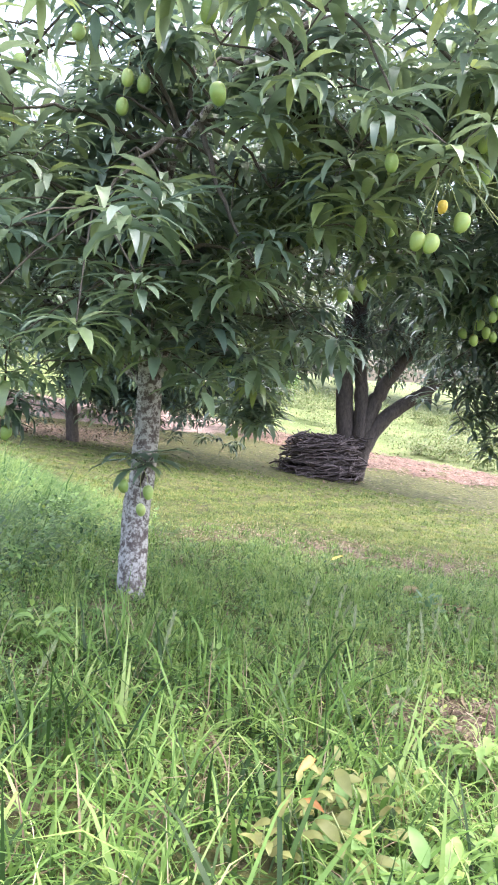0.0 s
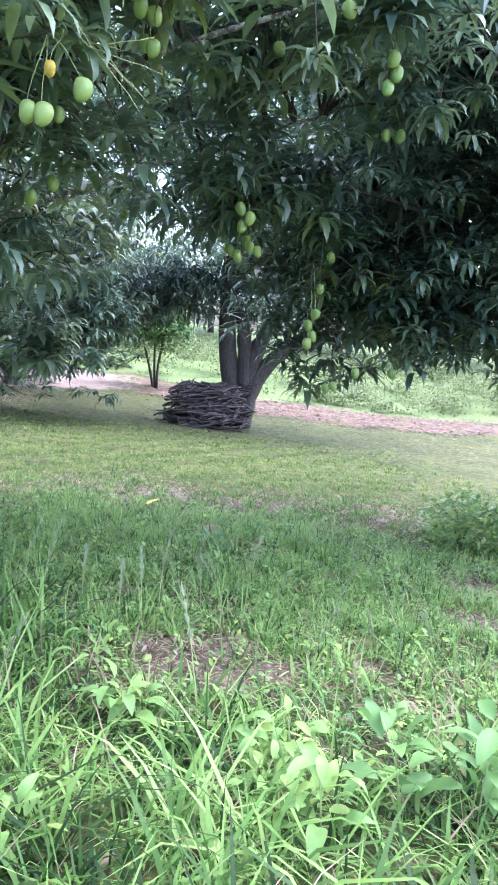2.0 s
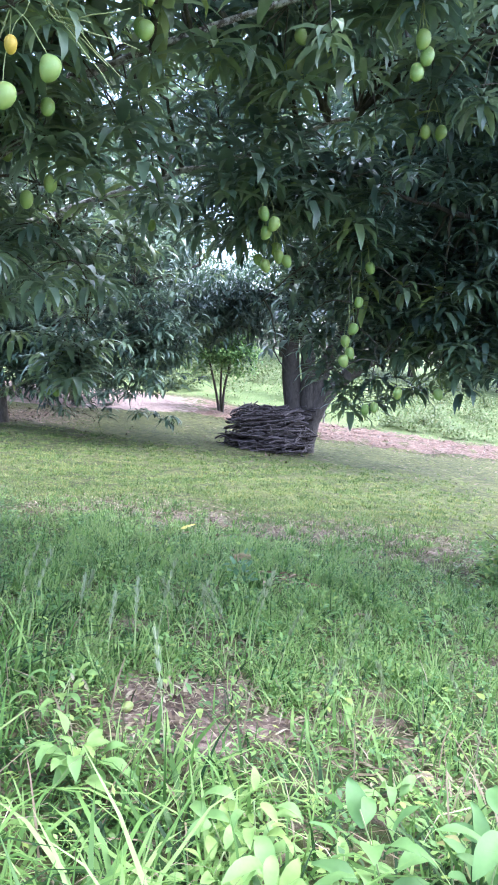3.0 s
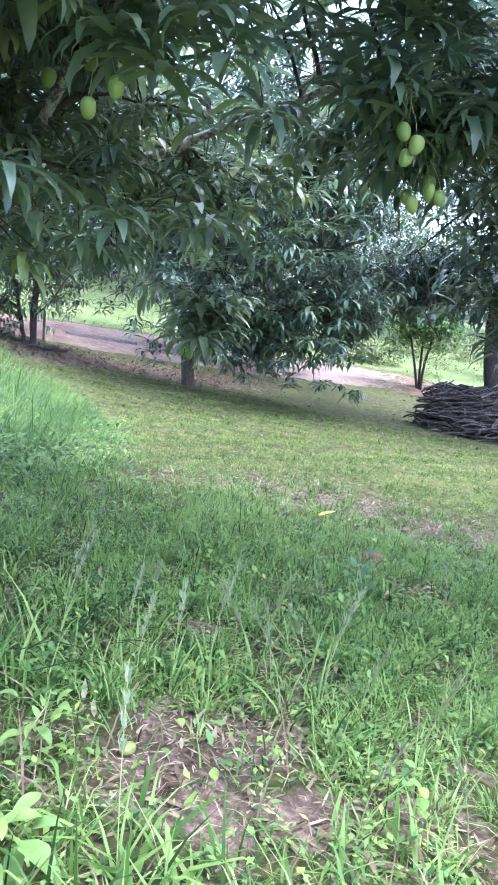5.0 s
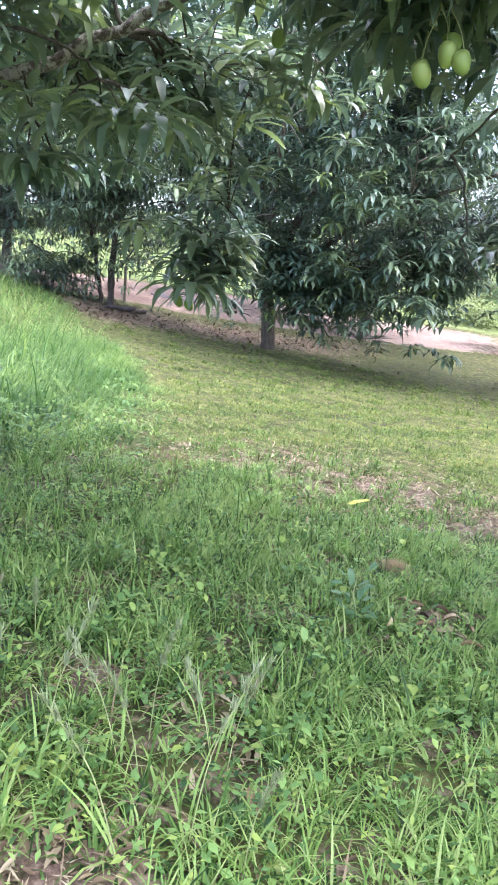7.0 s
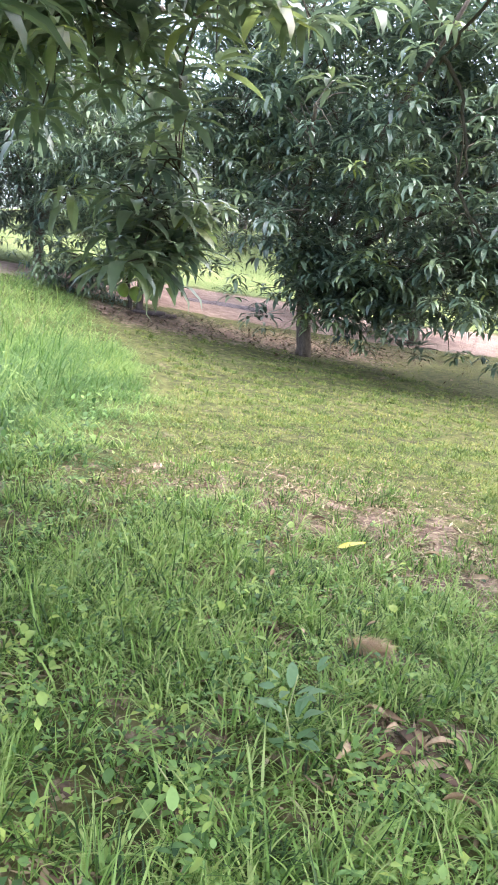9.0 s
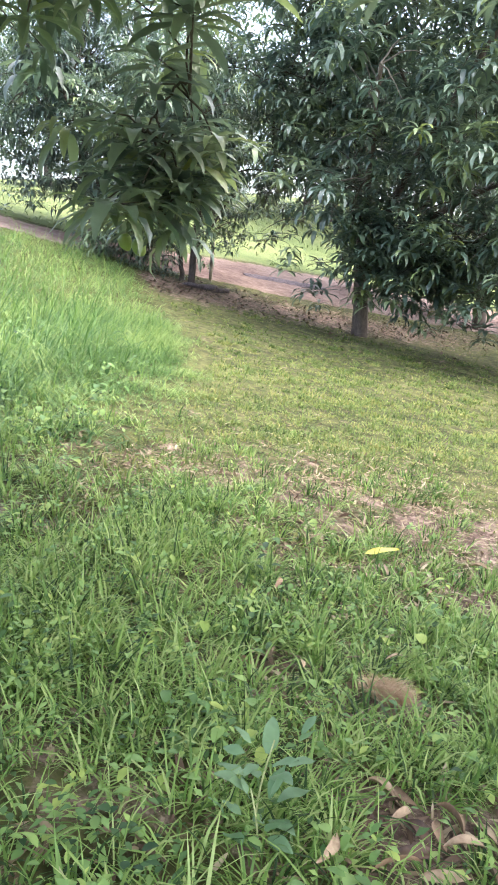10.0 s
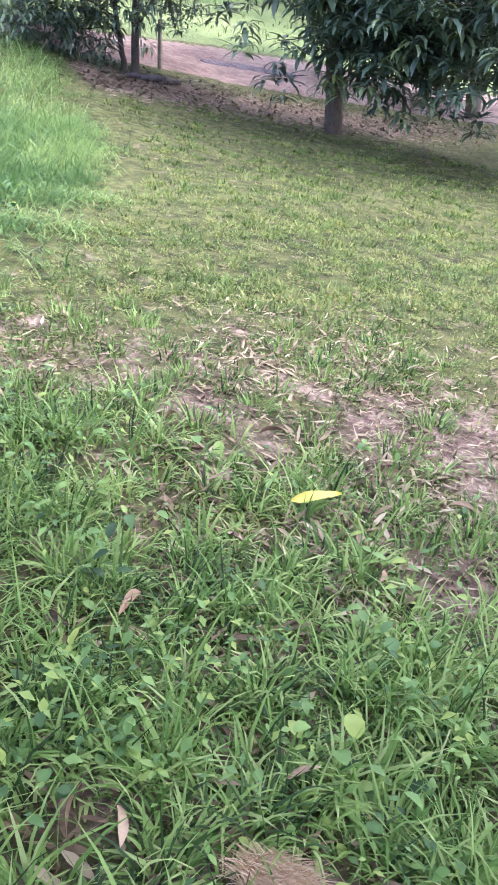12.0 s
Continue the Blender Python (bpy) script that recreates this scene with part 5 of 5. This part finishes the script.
    stuff("shade_litter", [leaves(p, r.uniform(0, 6.28, n), r.normal(0.1, 0.25, n), L, L * 0.33, r.normal(0.2, 0.4, n), np.clip(r.normal(0.34, 0.26, n), 0, 1), 0)], shade, "dark brown dead leaves lying under the tree row", "leaf litter")


def field():
    """Rank light green growth beyond the track."""
    p, r = scatter(60000, -45, 45, 18, 75, lambda x, y: (y > track_far(x) + 0.2) * np.clip(1.25 - y / 70, 0.15, 1), 81)
    n = len(p)
    h = r.uniform(0.1, 0.32, n) * (0.3 + 1.4 * patchy(p[:, 0], p[:, 1], 3.0, 51))
    tone = np.clip(0.55 + 0.9 * (patchy(p[:, 0], p[:, 1], 4.0, 52) - 0.5) + np.clip(0.02 * p[:, 0], -0.25, 0.25) + r.normal(0, 0.2, n), 0, 1)
    stuff("field_grass", [blades(p, r.uniform(0, 6.28, n), h, r.uniform(0.02, 0.05, n), np.abs(r.normal(1.5, 0.4, n)), tone, 3)], MAT_FIELD, "light green rough field beyond the track", "field")
    # low bushes at the field's edge
    c, r = scatter(190, -6, 34, 31, 48, lambda x, y: (y > track_far(x) + 1.0) * 1.0, 82)
    m = 300
    p = np.repeat(c, m, 0)
    n = len(p)
    big = np.repeat(r.uniform(0.35, 1.2, len(c)), m)
    d = r.normal(size=(n, 3))
    d /= np.linalg.norm(d, axis=1)[:, None]
    p = p + d * (r.uniform(0, 1, n) ** 0.4 * big)[:, None] * (1.3, 1.3, 0.8)
    p[:, 2] += 0.6 * big
    p = p[p[:, 2] > ground_z(p[:, 0], p[:, 1])]
    n = len(p)
    stuff("field_bushes", [leaves(p, r.uniform(0, 6.28, n), r.normal(0.1, 0.5, n), r.uniform(0.1, 0.2, n), r.uniform(0.06, 0.1, n), r.uniform(0.2, 0.8, n), np.clip(r.normal(0.55, 0.18, n), 0, 1), 0)], MAT_FIELD, "low light green bushes at the field's edge", "bushes")


tall_grass()
weeds()
lawn()
dry_stuff()
field()


# ---- single plants and fallen things along the walk ----
def leaf_mesh(name, length, width, droop, fold=0.2, tone=0.5, rows=6):
    """One broad leaf: a curved blade on a midrib along +x, with a fold and a wavy edge."""
    v, f = [], []
    r = random.Random(int(length * 1e4) + int(droop * 100))
    x = z = 0.0
    for i in range(rows + 1):
        s = i / rows
        w = 0.5 * width * max(0.0, math.sin(math.pi * min(1.0, s * 0.96 + 0.03)) ** 0.75 * (1.12 - 0.35 * s))
        wave = 0.06 * width * math.sin(9 * s + length * 50)
        v += [(x, -w, z + fold * w + wave), (x, 0, z), (x, w, z + fold * w - wave)]
        a = 0.35 - droop * s
        x += math.cos(a) * length / rows
        z += math.sin(a) * length / rows
        if i:
            b = 3 * (i - 1)
            f += [(b, b + 3, b + 4), (b, b + 4, b + 1), (b + 1, b + 4, b + 5), (b + 1, b + 5, b + 2)]
    return mesh_of(name, v, f, [tone] * len(v))


WEED_LEAVES = [leaf_mesh("leaf", L, L * w, d, 0.4, t) for L, w, d, t in ((0.10, 0.4, 1.2, 0.74), (0.13, 0.38, 1.6, 0.66), (0.08, 0.44, 0.9, 0.82), (0.12, 0.4, 1.9, 0.58))]
BLUE_LEAVES = [leaf_mesh("leaf", L, L * w, d, 0.15, t) for L, w, d, t in ((0.10, 0.5, 0.4, 0.5), (0.13, 0.45, 0.6, 0.42))]
PALE_LEAVES = [leaf_mesh("leaf", L, L * w, d, 0.35, t) for L, w, d, t in ((0.12, 0.44, 0.9, 0.5), (0.14, 0.42, 1.2, 0.44), (0.1, 0.48, 0.7, 0.38))]
MAT_BLUE = leaf_material("blue_green_leaf", [(0.0, (0.07, 0.14, 0.07)), (0.5, (0.165, 0.285, 0.14)), (1.0, (0.3, 0.42, 0.23))], 0.5, 0.25, 0.3, 0.4)
for me in BLUE_LEAVES:
    me.materials.append(MAT_BLUE)
for me in WEED_LEAVES + PALE_LEAVES:
    me.materials.append(MAT_WEED)


def weed_plant(x, y, height, count, seed, kinds, label, spread=1.0):
    r = random.Random(seed)
    plant = tagged(new("weed_plant"), label, "plant", "broad-leaved weeds by the walk")
    plant.location = on_ground(x, y)
    lean = (r.uniform(-0.1, 0.1), r.uniform(-0.1, 0.1))
    path = curve_points(((0, 0, -0.03), (lean[0] * 0.3, lean[1] * 0.3, 0.5 * height), (lean[0], lean[1], height)), 4)
    v, f, t = tube(path, np.linspace(0.0035, 0.002, len(path)), 5)
    part("stem", mesh_of("stem", v, f), MAT_STALK, plant)
    for k in range(count):
        s = 0.3 + 0.7 * (k + 0.5) / count
        q = path[min(len(path) - 1, int(s * (len(path) - 1) + 0.5))]
        a = math.degrees(k * 2.4 + r.uniform(-0.4, 0.4))
        size = spread * r.uniform(0.75, 1.25) * (1.15 - 0.4 * s)
        d = r.uniform(0.01, 0.09)
        ca, sa2 = math.cos(radians(a)), math.sin(radians(a))
        part("leaf", kinds[r.randrange(len(kinds))], None, plant, m=pose(q[0] + d * ca, q[1] + d * sa2, q[2] + r.uniform(-0.03, 0.04), r.uniform(-30, 30), r.uniform(-50, 30), a) @ Matrix.Scale(size, 4))
    return plant


YELLOW_GREEN = "young yellow-green weed with broad oval leaves in the grass"
for k, (x, y, h, c, sp) in enumerate(((0.91, 3.7, 0.2, 8, 0.75), (0.95, 3.78, 0.26, 5, 0.7), (1.1, 3.3, 0.22, 12, 1.05), (1.16, 3.36, 0.16, 8, 0.9), (1.72, 2.92, 0.26, 16, 0.95), (1.66, 2.84, 0.2, 12, 0.9), (1.58, 2.75, 0.2, 9, 1.0), (1.76, 2.55, 0.3, 12, 1.1), (1.98, 2.94, 0.1, 7, 0.9), (0.65, 2.18, 0.27, 8, 1.0), (0.72, 2.3, 0.2, 7, 0.95), (0.9, 2.45, 0.25, 8, 1.0), (-1.0, 4.05, 0.3, 12, 1.0), (-0.88, 4.1, 0.24, 9, 0.9), (2.2, 3.3, 0.18, 8, 0.9))):
    weed_plant(x, y, h, int(1.4 * c), 500 + k, WEED_LEAVES, YELLOW_GREEN, 1.15 * sp)
for k, (x, y, h, c, sp) in enumerate(((0.53, 2.17, 0.22, 8, 1.25), (0.45, 2.4, 0.2, 8, 1.1), (2.08, 2.75, 0.4, 13, 1.3), (2.3, 2.65, 0.46, 14, 1.3), (2.42, 2.85, 0.34, 11, 1.2))):
    weed_plant(x, y, h, c, 520 + k, PALE_LEAVES, "pale green weed with large soft oval leaves", sp)
for k, (x, y, h, c, sp) in enumerate(((1.6, 6.47, 0.24, 14, 0.85), (1.66, 6.4, 0.18, 10, 0.75))):
    weed_plant(x, y, h, c, 540 + k, BLUE_LEAVES, "blue-green weed with thick rounded leaves", sp)
for k, (x, y, h, c, sp) in enumerate(((1.75, 7.95, 0.12, 9, 0.5), (0.55, 8.0, 0.12, 9, 0.6), (1.45, 7.95, 0.12, 9, 0.55), (1.75, 7.65, 0.12, 12, 0.42), (1.95, 7.6, 0.12, 12, 0.42), (1.9, 7.8, 0.12, 10, 0.42), (0.35, 8.15, 0.12, 8, 0.55), (1.5, 6.0, 0.12, 8, 0.55))):
    weed_plant(x, y, h, c, 560 + k, WEED_LEAVES, "small bright green weed in the turf", sp)


OLIVE_LEAVES = [leaf_mesh("leaf", L, L * w, d, 0.25, t) for L, w, d, t in ((0.09, 0.46, 1.2, 0.45), (0.12, 0.4, 1.5, 0.2), (0.07, 0.5, 1.0, 0.7))]
MAT_OLIVE = leaf_material("withering_leaf", [(0.0, (0.12, 0.14, 0.045)), (0.5, (0.24, 0.25, 0.085)), (1.0, (0.3, 0.26, 0.095))], 0.55, 0.3, 0.5, 0.3)
for me in OLIVE_LEAVES:
    me.materials.append(MAT_OLIVE)
for k, (x, y, h, c, sp) in enumerate(((0.2, 2.45, 0.3, 14, 1.0), (0.32, 2.6, 0.34, 14, 1.0), (0.48, 2.5, 0.28, 13, 1.0), (0.1, 2.3, 0.26, 12, 1.0), (0.58, 2.75, 0.26, 11, 0.9), (0.42, 2.35, 0.25, 12, 1.0), (2.35, 3.0, 0.3, 9, 0.9))):
    weed_plant(x, y, h, c, 580 + k, OLIVE_LEAVES, "withering olive-yellow weed in the tall grass", sp)


def edge_bush(x, y, size, seed):
    """The knee-high leafy bush in the orchard grass."""
    r = np.random.default_rng(seed)
    b = on_ground(x, y)
    bush = tagged(new("bush"), "knee-high leafy green bush in the orchard grass", "bush")
    bush.location = b
    for k in range(6):
        a = k * 1.05 + r.uniform(-0.3, 0.3)
        tip = (0.6 * size * math.cos(a), 0.6 * size * math.sin(a), size * r.uniform(0.7, 1.0))
        path = curve_points(((0, 0, -0.02), (0.3 * tip[0], 0.3 * tip[1], 0.6 * tip[2]), tip), 4)
        v, f, t = tube(path, np.linspace(0.008, 0.003, len(path)), 5)
        part("stem", mesh_of("stem", v, f), MAT_TWIG, bush)
    n = 1100
    d = r.normal(size=(n, 3))
    d /= np.linalg.norm(d, axis=1)[:, None]
    p = d * (r.uniform(0, 1, n) ** 0.45)[:, None] * (0.8 * size, 0.8 * size, 0.6 * size) + (0, 0, 0.5 * size)
    p = p[p[:, 2] > 0.02]
    n = len(p)
    v, f, t = leaves(p, r.uniform(0, 6.28, n), r.normal(0.15, 0.4, n), r.uniform(0.05, 0.09, n), r.uniform(0.03, 0.05, n), r.uniform(0.2, 0.9, n), np.clip(r.normal(0.75, 0.15, n), 0, 1), 2)
    tagged(part("foliage", mesh_of("foliage", v, f, t), MAT_WEED, bush), kind="stuff")


edge_bush(4.15, 7.7, 0.55, 601)
edge_bush(4.7, 7.5, 0.6, 602)


def fallen_leaf(x, y, length, turn, material, label, seed, curl=0.9, up=0.03, tilt=0.0):
    me = leaf_mesh("fallen_leaf", length, length * (0.3 if seed == 1 else 0.25), curl, 0.1 if seed == 1 else 0.7 + 0.25 * (seed % 4), 0.5, 8)
    ob = tagged(part("fallen_leaf", me, material), label, "leaf", "fallen leaves on the orchard floor")
    ob.location = on_ground(x, y, up)
    ob.rotation_euler = (radians(tilt), 0, radians(turn))


fallen_leaf(0.995, 8.41, 0.17, 32, MAT_YELLOW, "fallen bright yellow mango leaf on the litter", 1, 0.3, 0.035, 12)
fallen_leaf(0.2, 2.25, 0.12, 60, MAT_ORANGE, "withered orange leaf caught in the grass", 2, 0.8, 0.42, 30)
fallen_leaf(0.3, 2.35, 0.1, 140, MAT_ORANGE, "withered orange leaf caught in the grass", 3, 0.8, 0.26, -20)
DRY = "curled dry brown mango leaf on the ground"
rl = random.Random(77)
for k, (x, y) in enumerate(((1.27, 7.1), (1.24, 7.15), (1.3, 7.2), (1.2, 7.08), (1.42, 7.15), (1.86, 6.7), (1.95, 6.78), (1.9, 6.62), (2.0, 6.7), (1.82, 6.82), (2.05, 6.6), (1.78, 6.55), (2.12, 6.45), (1.88, 6.75), (1.98, 6.6), (1.93, 6.85), (1.8, 6.72), (2.02, 6.85), (1.9, 6.5), (1.85, 6.6), (1.75, 6.8), (2.1, 6.72), (2.2, 6.9), (1.52, 7.45), (0.95, 7.7), (0.9, 7.5), (1.15, 8.1), (1.4, 8.2), (1.7, 8.4), (1.5, 8.8), (1.2, 8.9), (0.7, 8.7), (1.8, 8.7), (0.4, 8.6), (2.2, 5.6), (2.4, 5.9), (2.0, 5.2), (1.2, 4.9), (1.0, 5.2), (1.75, 5.0), (0.9, 4.7), (2.3, 4.6), (0.8, 5.6), (1.3, 5.8))):
    fallen_leaf(x, y, rl.uniform(0.09, 0.14) if x > 1.7 and abs(y - 6.7) < 0.3 else rl.uniform(0.07, 0.13), rl.uniform(0, 360), (MAT_DRY, MAT_DARK_DRY, MAT_STALE)[k % 3], DRY, 10 + k, rl.uniform(0.4, 1.7), rl.uniform(0.02, 0.06), rl.uniform(-60, 60))


def husk(x, y):
    """A sucked-out mango stone: a flat oval covered with pale fibres."""
    r = np.random.default_rng(91)
    b = on_ground(x, y, 0.05)
    ob = tagged(new("mango_stone"), "dry fibrous tan mango stone lying in the grass", "mango stone")
    ob.location = b
    ob.scale = (1.05, 1.05, 1.05)
    v, f = [], []
    for i in range(9):
        a = math.pi * i / 8
        for j in range(12):
            c = 2 * math.pi * j / 12
            v.append((0.065 * math.cos(a), 0.04 * math.sin(a) * math.cos(c), 0.022 * math.sin(a) * math.sin(c)))
    for i in range(8):
        for j in range(12):
            f += [(12 * i + j, 12 * i + (j + 1) % 12, 12 * i + 12 + (j + 1) % 12), (12 * i + j, 12 * i + 12 + (j + 1) % 12, 12 * i + 12 + j)]
    part("stone", mesh_of("stone", v, f), MAT_HUSK, ob)
    n = 1500
    a, c = np.arccos(r.uniform(-1, 1, n)), r.uniform(0, 6.28, n)
    p = np.stack((0.063 * np.cos(a), 0.039 * np.sin(a) * np.cos(c), 0.021 * np.sin(a) * np.sin(c)), 1)
    v, f, t = blades(p, np.where(r.random(n) < 0.8, 0.2, 3.3) + r.normal(0, 0.35, n), r.uniform(0.03, 0.075, n), np.full(n, 0.0018), r.uniform(0.9, 1.7, n), r.uniform(0.4, 1, n), 3)
    tagged(part("fibre_coat", mesh_of("fibre_coat", v, f, t), MAT_FIBRE, ob), kind="stuff")


husk(1.615, 7.24)


WINDFALL = mango_mesh()
WINDFALL.materials.append(MAT_WINDFALL)


def fallen_mango(x, y, k):
    ob = tagged(part("mango", WINDFALL, None), "green windfall mango lying in the grass", "mango", "windfall mangoes")
    ob.matrix_world = Matrix.Translation(on_ground(x, y, 0.03)) @ pose(0, 0, 0, 80, 20 * k, 70 * k) @ Matrix.Scale(0.68, 4)


for k, (x, y) in enumerate(((1.6, 5.53), (1.93, 4.75), (1.17, 3.98), (2.15, 6.5))):
    fallen_mango(x, y, k)


MAT_SEED = leaf_material("seed_head", [(0.0, (0.24, 0.3, 0.15)), (1.0, (0.46, 0.49, 0.31))], 0.6, 0.3, 0.3, 0.3)


def seed_grass(x, y, height, az, seed):
    """A tall flowering grass stalk."""
    r = np.random.default_rng(seed)
    b = on_ground(x, y)
    ob = tagged(new("grass_stalk"), "tall pale flowering grass stalk", "grass stalk", "flowering grass stalks")
    ob.location = b
    d = np.array((math.cos(az), math.sin(az), 0))
    path = curve_points(((0, 0, -0.02), d * 0.12 * height + (0, 0, 0.5 * height), d * 0.35 * height + (0, 0, 0.95 * height)), 5)
    v, f, t = tube(path, np.linspace(0.0025, 0.0012, len(path)), 4)
    part("stalk", mesh_of("stalk", v, f), MAT_STALK, ob)
    n = 110
    s = r.uniform(0.6, 1, n)
    p = np.array([path[int(q * (len(path) - 1))] for q in s]) + r.normal(0, 0.004, (n, 3))
    v, f, t = blades(p, az + r.normal(0, 0.7, n), r.uniform(0.02, 0.055, n), np.full(n, 0.0035), r.uniform(0.2, 0.9, n), r.uniform(0, 1, n), 3)
    part("seed_head", mesh_of("seed_head", v, f, t), MAT_SEED, ob)
    n = 3
    v, f, t = blades(np.zeros((n, 3)), az + r.normal(0, 1.2, n), r.uniform(0.25, 0.4, n), np.full(n, 0.009), r.uniform(0.8, 1.6, n), np.full(n, 0.75), 5)
    part("blade", mesh_of("blade", v, f, t), MAT_GRASS, ob)


rs = random.Random(5)
for k, (x, y) in enumerate(((1.46, 4.84), (1.66, 4.97), (1.36, 5.04), (1.59, 5.05), (1.59, 4.53), (1.69, 4.69), (1.12, 4.5), (1.37, 4.87), (0.75, 4.9), (1.85, 4.7), (1.2, 4.7), (0.55, 4.6), (0.4, 4.9), (0.7, 5.3), (1.0, 4.4), (2.1, 4.3), (1.95, 3.9), (2.3, 4.0), (0.2, 3.6), (0.6, 3.2), (1.4, 3.4), (-0.4, 3.8), (-0.9, 3.2), (2.7, 4.2))):
    seed_grass(x, y, rs.uniform(0.35, 0.6), rs.uniform(0, 6.28), 700 + k)


# ---- by the track ----
def track_post(x, y, height, label):
    path = curve_points(((0, 0, -0.15), (0.02, 0, 0.5 * height), (0.03, 0.01, height)), 4)
    v, f, t = tube(path, np.linspace(0.045, 0.04, len(path)), 8, 0.08, 3)
    ob = tagged(part("post", mesh_of("post", v, f), MAT_POST), label, "post", "posts by the track")
    ob.location = on_ground(x, y)


# a plain post stands in for a thin leafy sapling here
track_post(-9.05, 20.85, 0.95, "thin sapling beside the dirt track, built as a plain post")
track_post(4.6, 31.8, 1.1, "weathered wooden post in the pale growth behind the bank")


def log(x, y, length, turn, radius, seed):
    path = curve_points(((-0.5 * length, 0, 0), (0, 0.04 * length, 0.05 * length), (0.5 * length, 0, 0.02)), 4)
    v, f, t = tube(path, np.linspace(radius, 0.7 * radius, len(path)), 8, 0.1, seed)
    ob = tagged(part("log", mesh_of("log", v, f), MAT_STICK), "short dead branch lying at the foot of the trees", "branch", "dead branches")
    ob.location = on_ground(x, y, radius * 0.8)
    ob.rotation_euler = (0, 0, radians(turn))


for k, (x, y, L, a, r0) in enumerate(((-8.0, 19.2, 0.6, 20, 0.07), (-7.8, 19.5, 0.5, 70, 0.06), (-8.2, 18.9, 0.7, -20, 0.05), (-12.4, 20.6, 1.4, 40, 0.06))):
    log(x, y, L, a, r0, 800 + k)


def dark_heap():
    """A thin strip of dark mulch lying across the dirt track."""
    n, v, f = 26, [], []
    r = random.Random(9)
    for i in range(n + 1):
        s = i / n
        x, y = -9.75 + 1.35 * s, 23.4 + 2.2 * s
        w = 0.27 * math.sin(math.pi * (0.06 + 0.88 * s)) ** 0.6 * r.uniform(0.75, 1.2)
        for j in range(7):
            u = j / 3 - 1
            q = (x + 0.85 * w * u, y - 0.5 * w * u)
            v.append((*q, float(ground_z(*q)) - 0.01 + 0.1 * (1 - u * u) * r.uniform(0.6, 1.2)))
        if i:
            a = 7 * (i - 1)
            for j in range(6):
                f += [(a + j, a + j + 1, a + j + 8), (a + j, a + j + 8, a + j + 7)]
    mat = plain_material("dark_mulch", (0.06, 0.05, 0.06), (0.17, 0.14, 0.15), 18.0, 0.95, 0.8, 0.05)
    tagged(part("mulch_strip", mesh_of("mulch_strip", v, f), mat), "low strip of dark mulch across the dirt track", "mulch")


dark_heap()
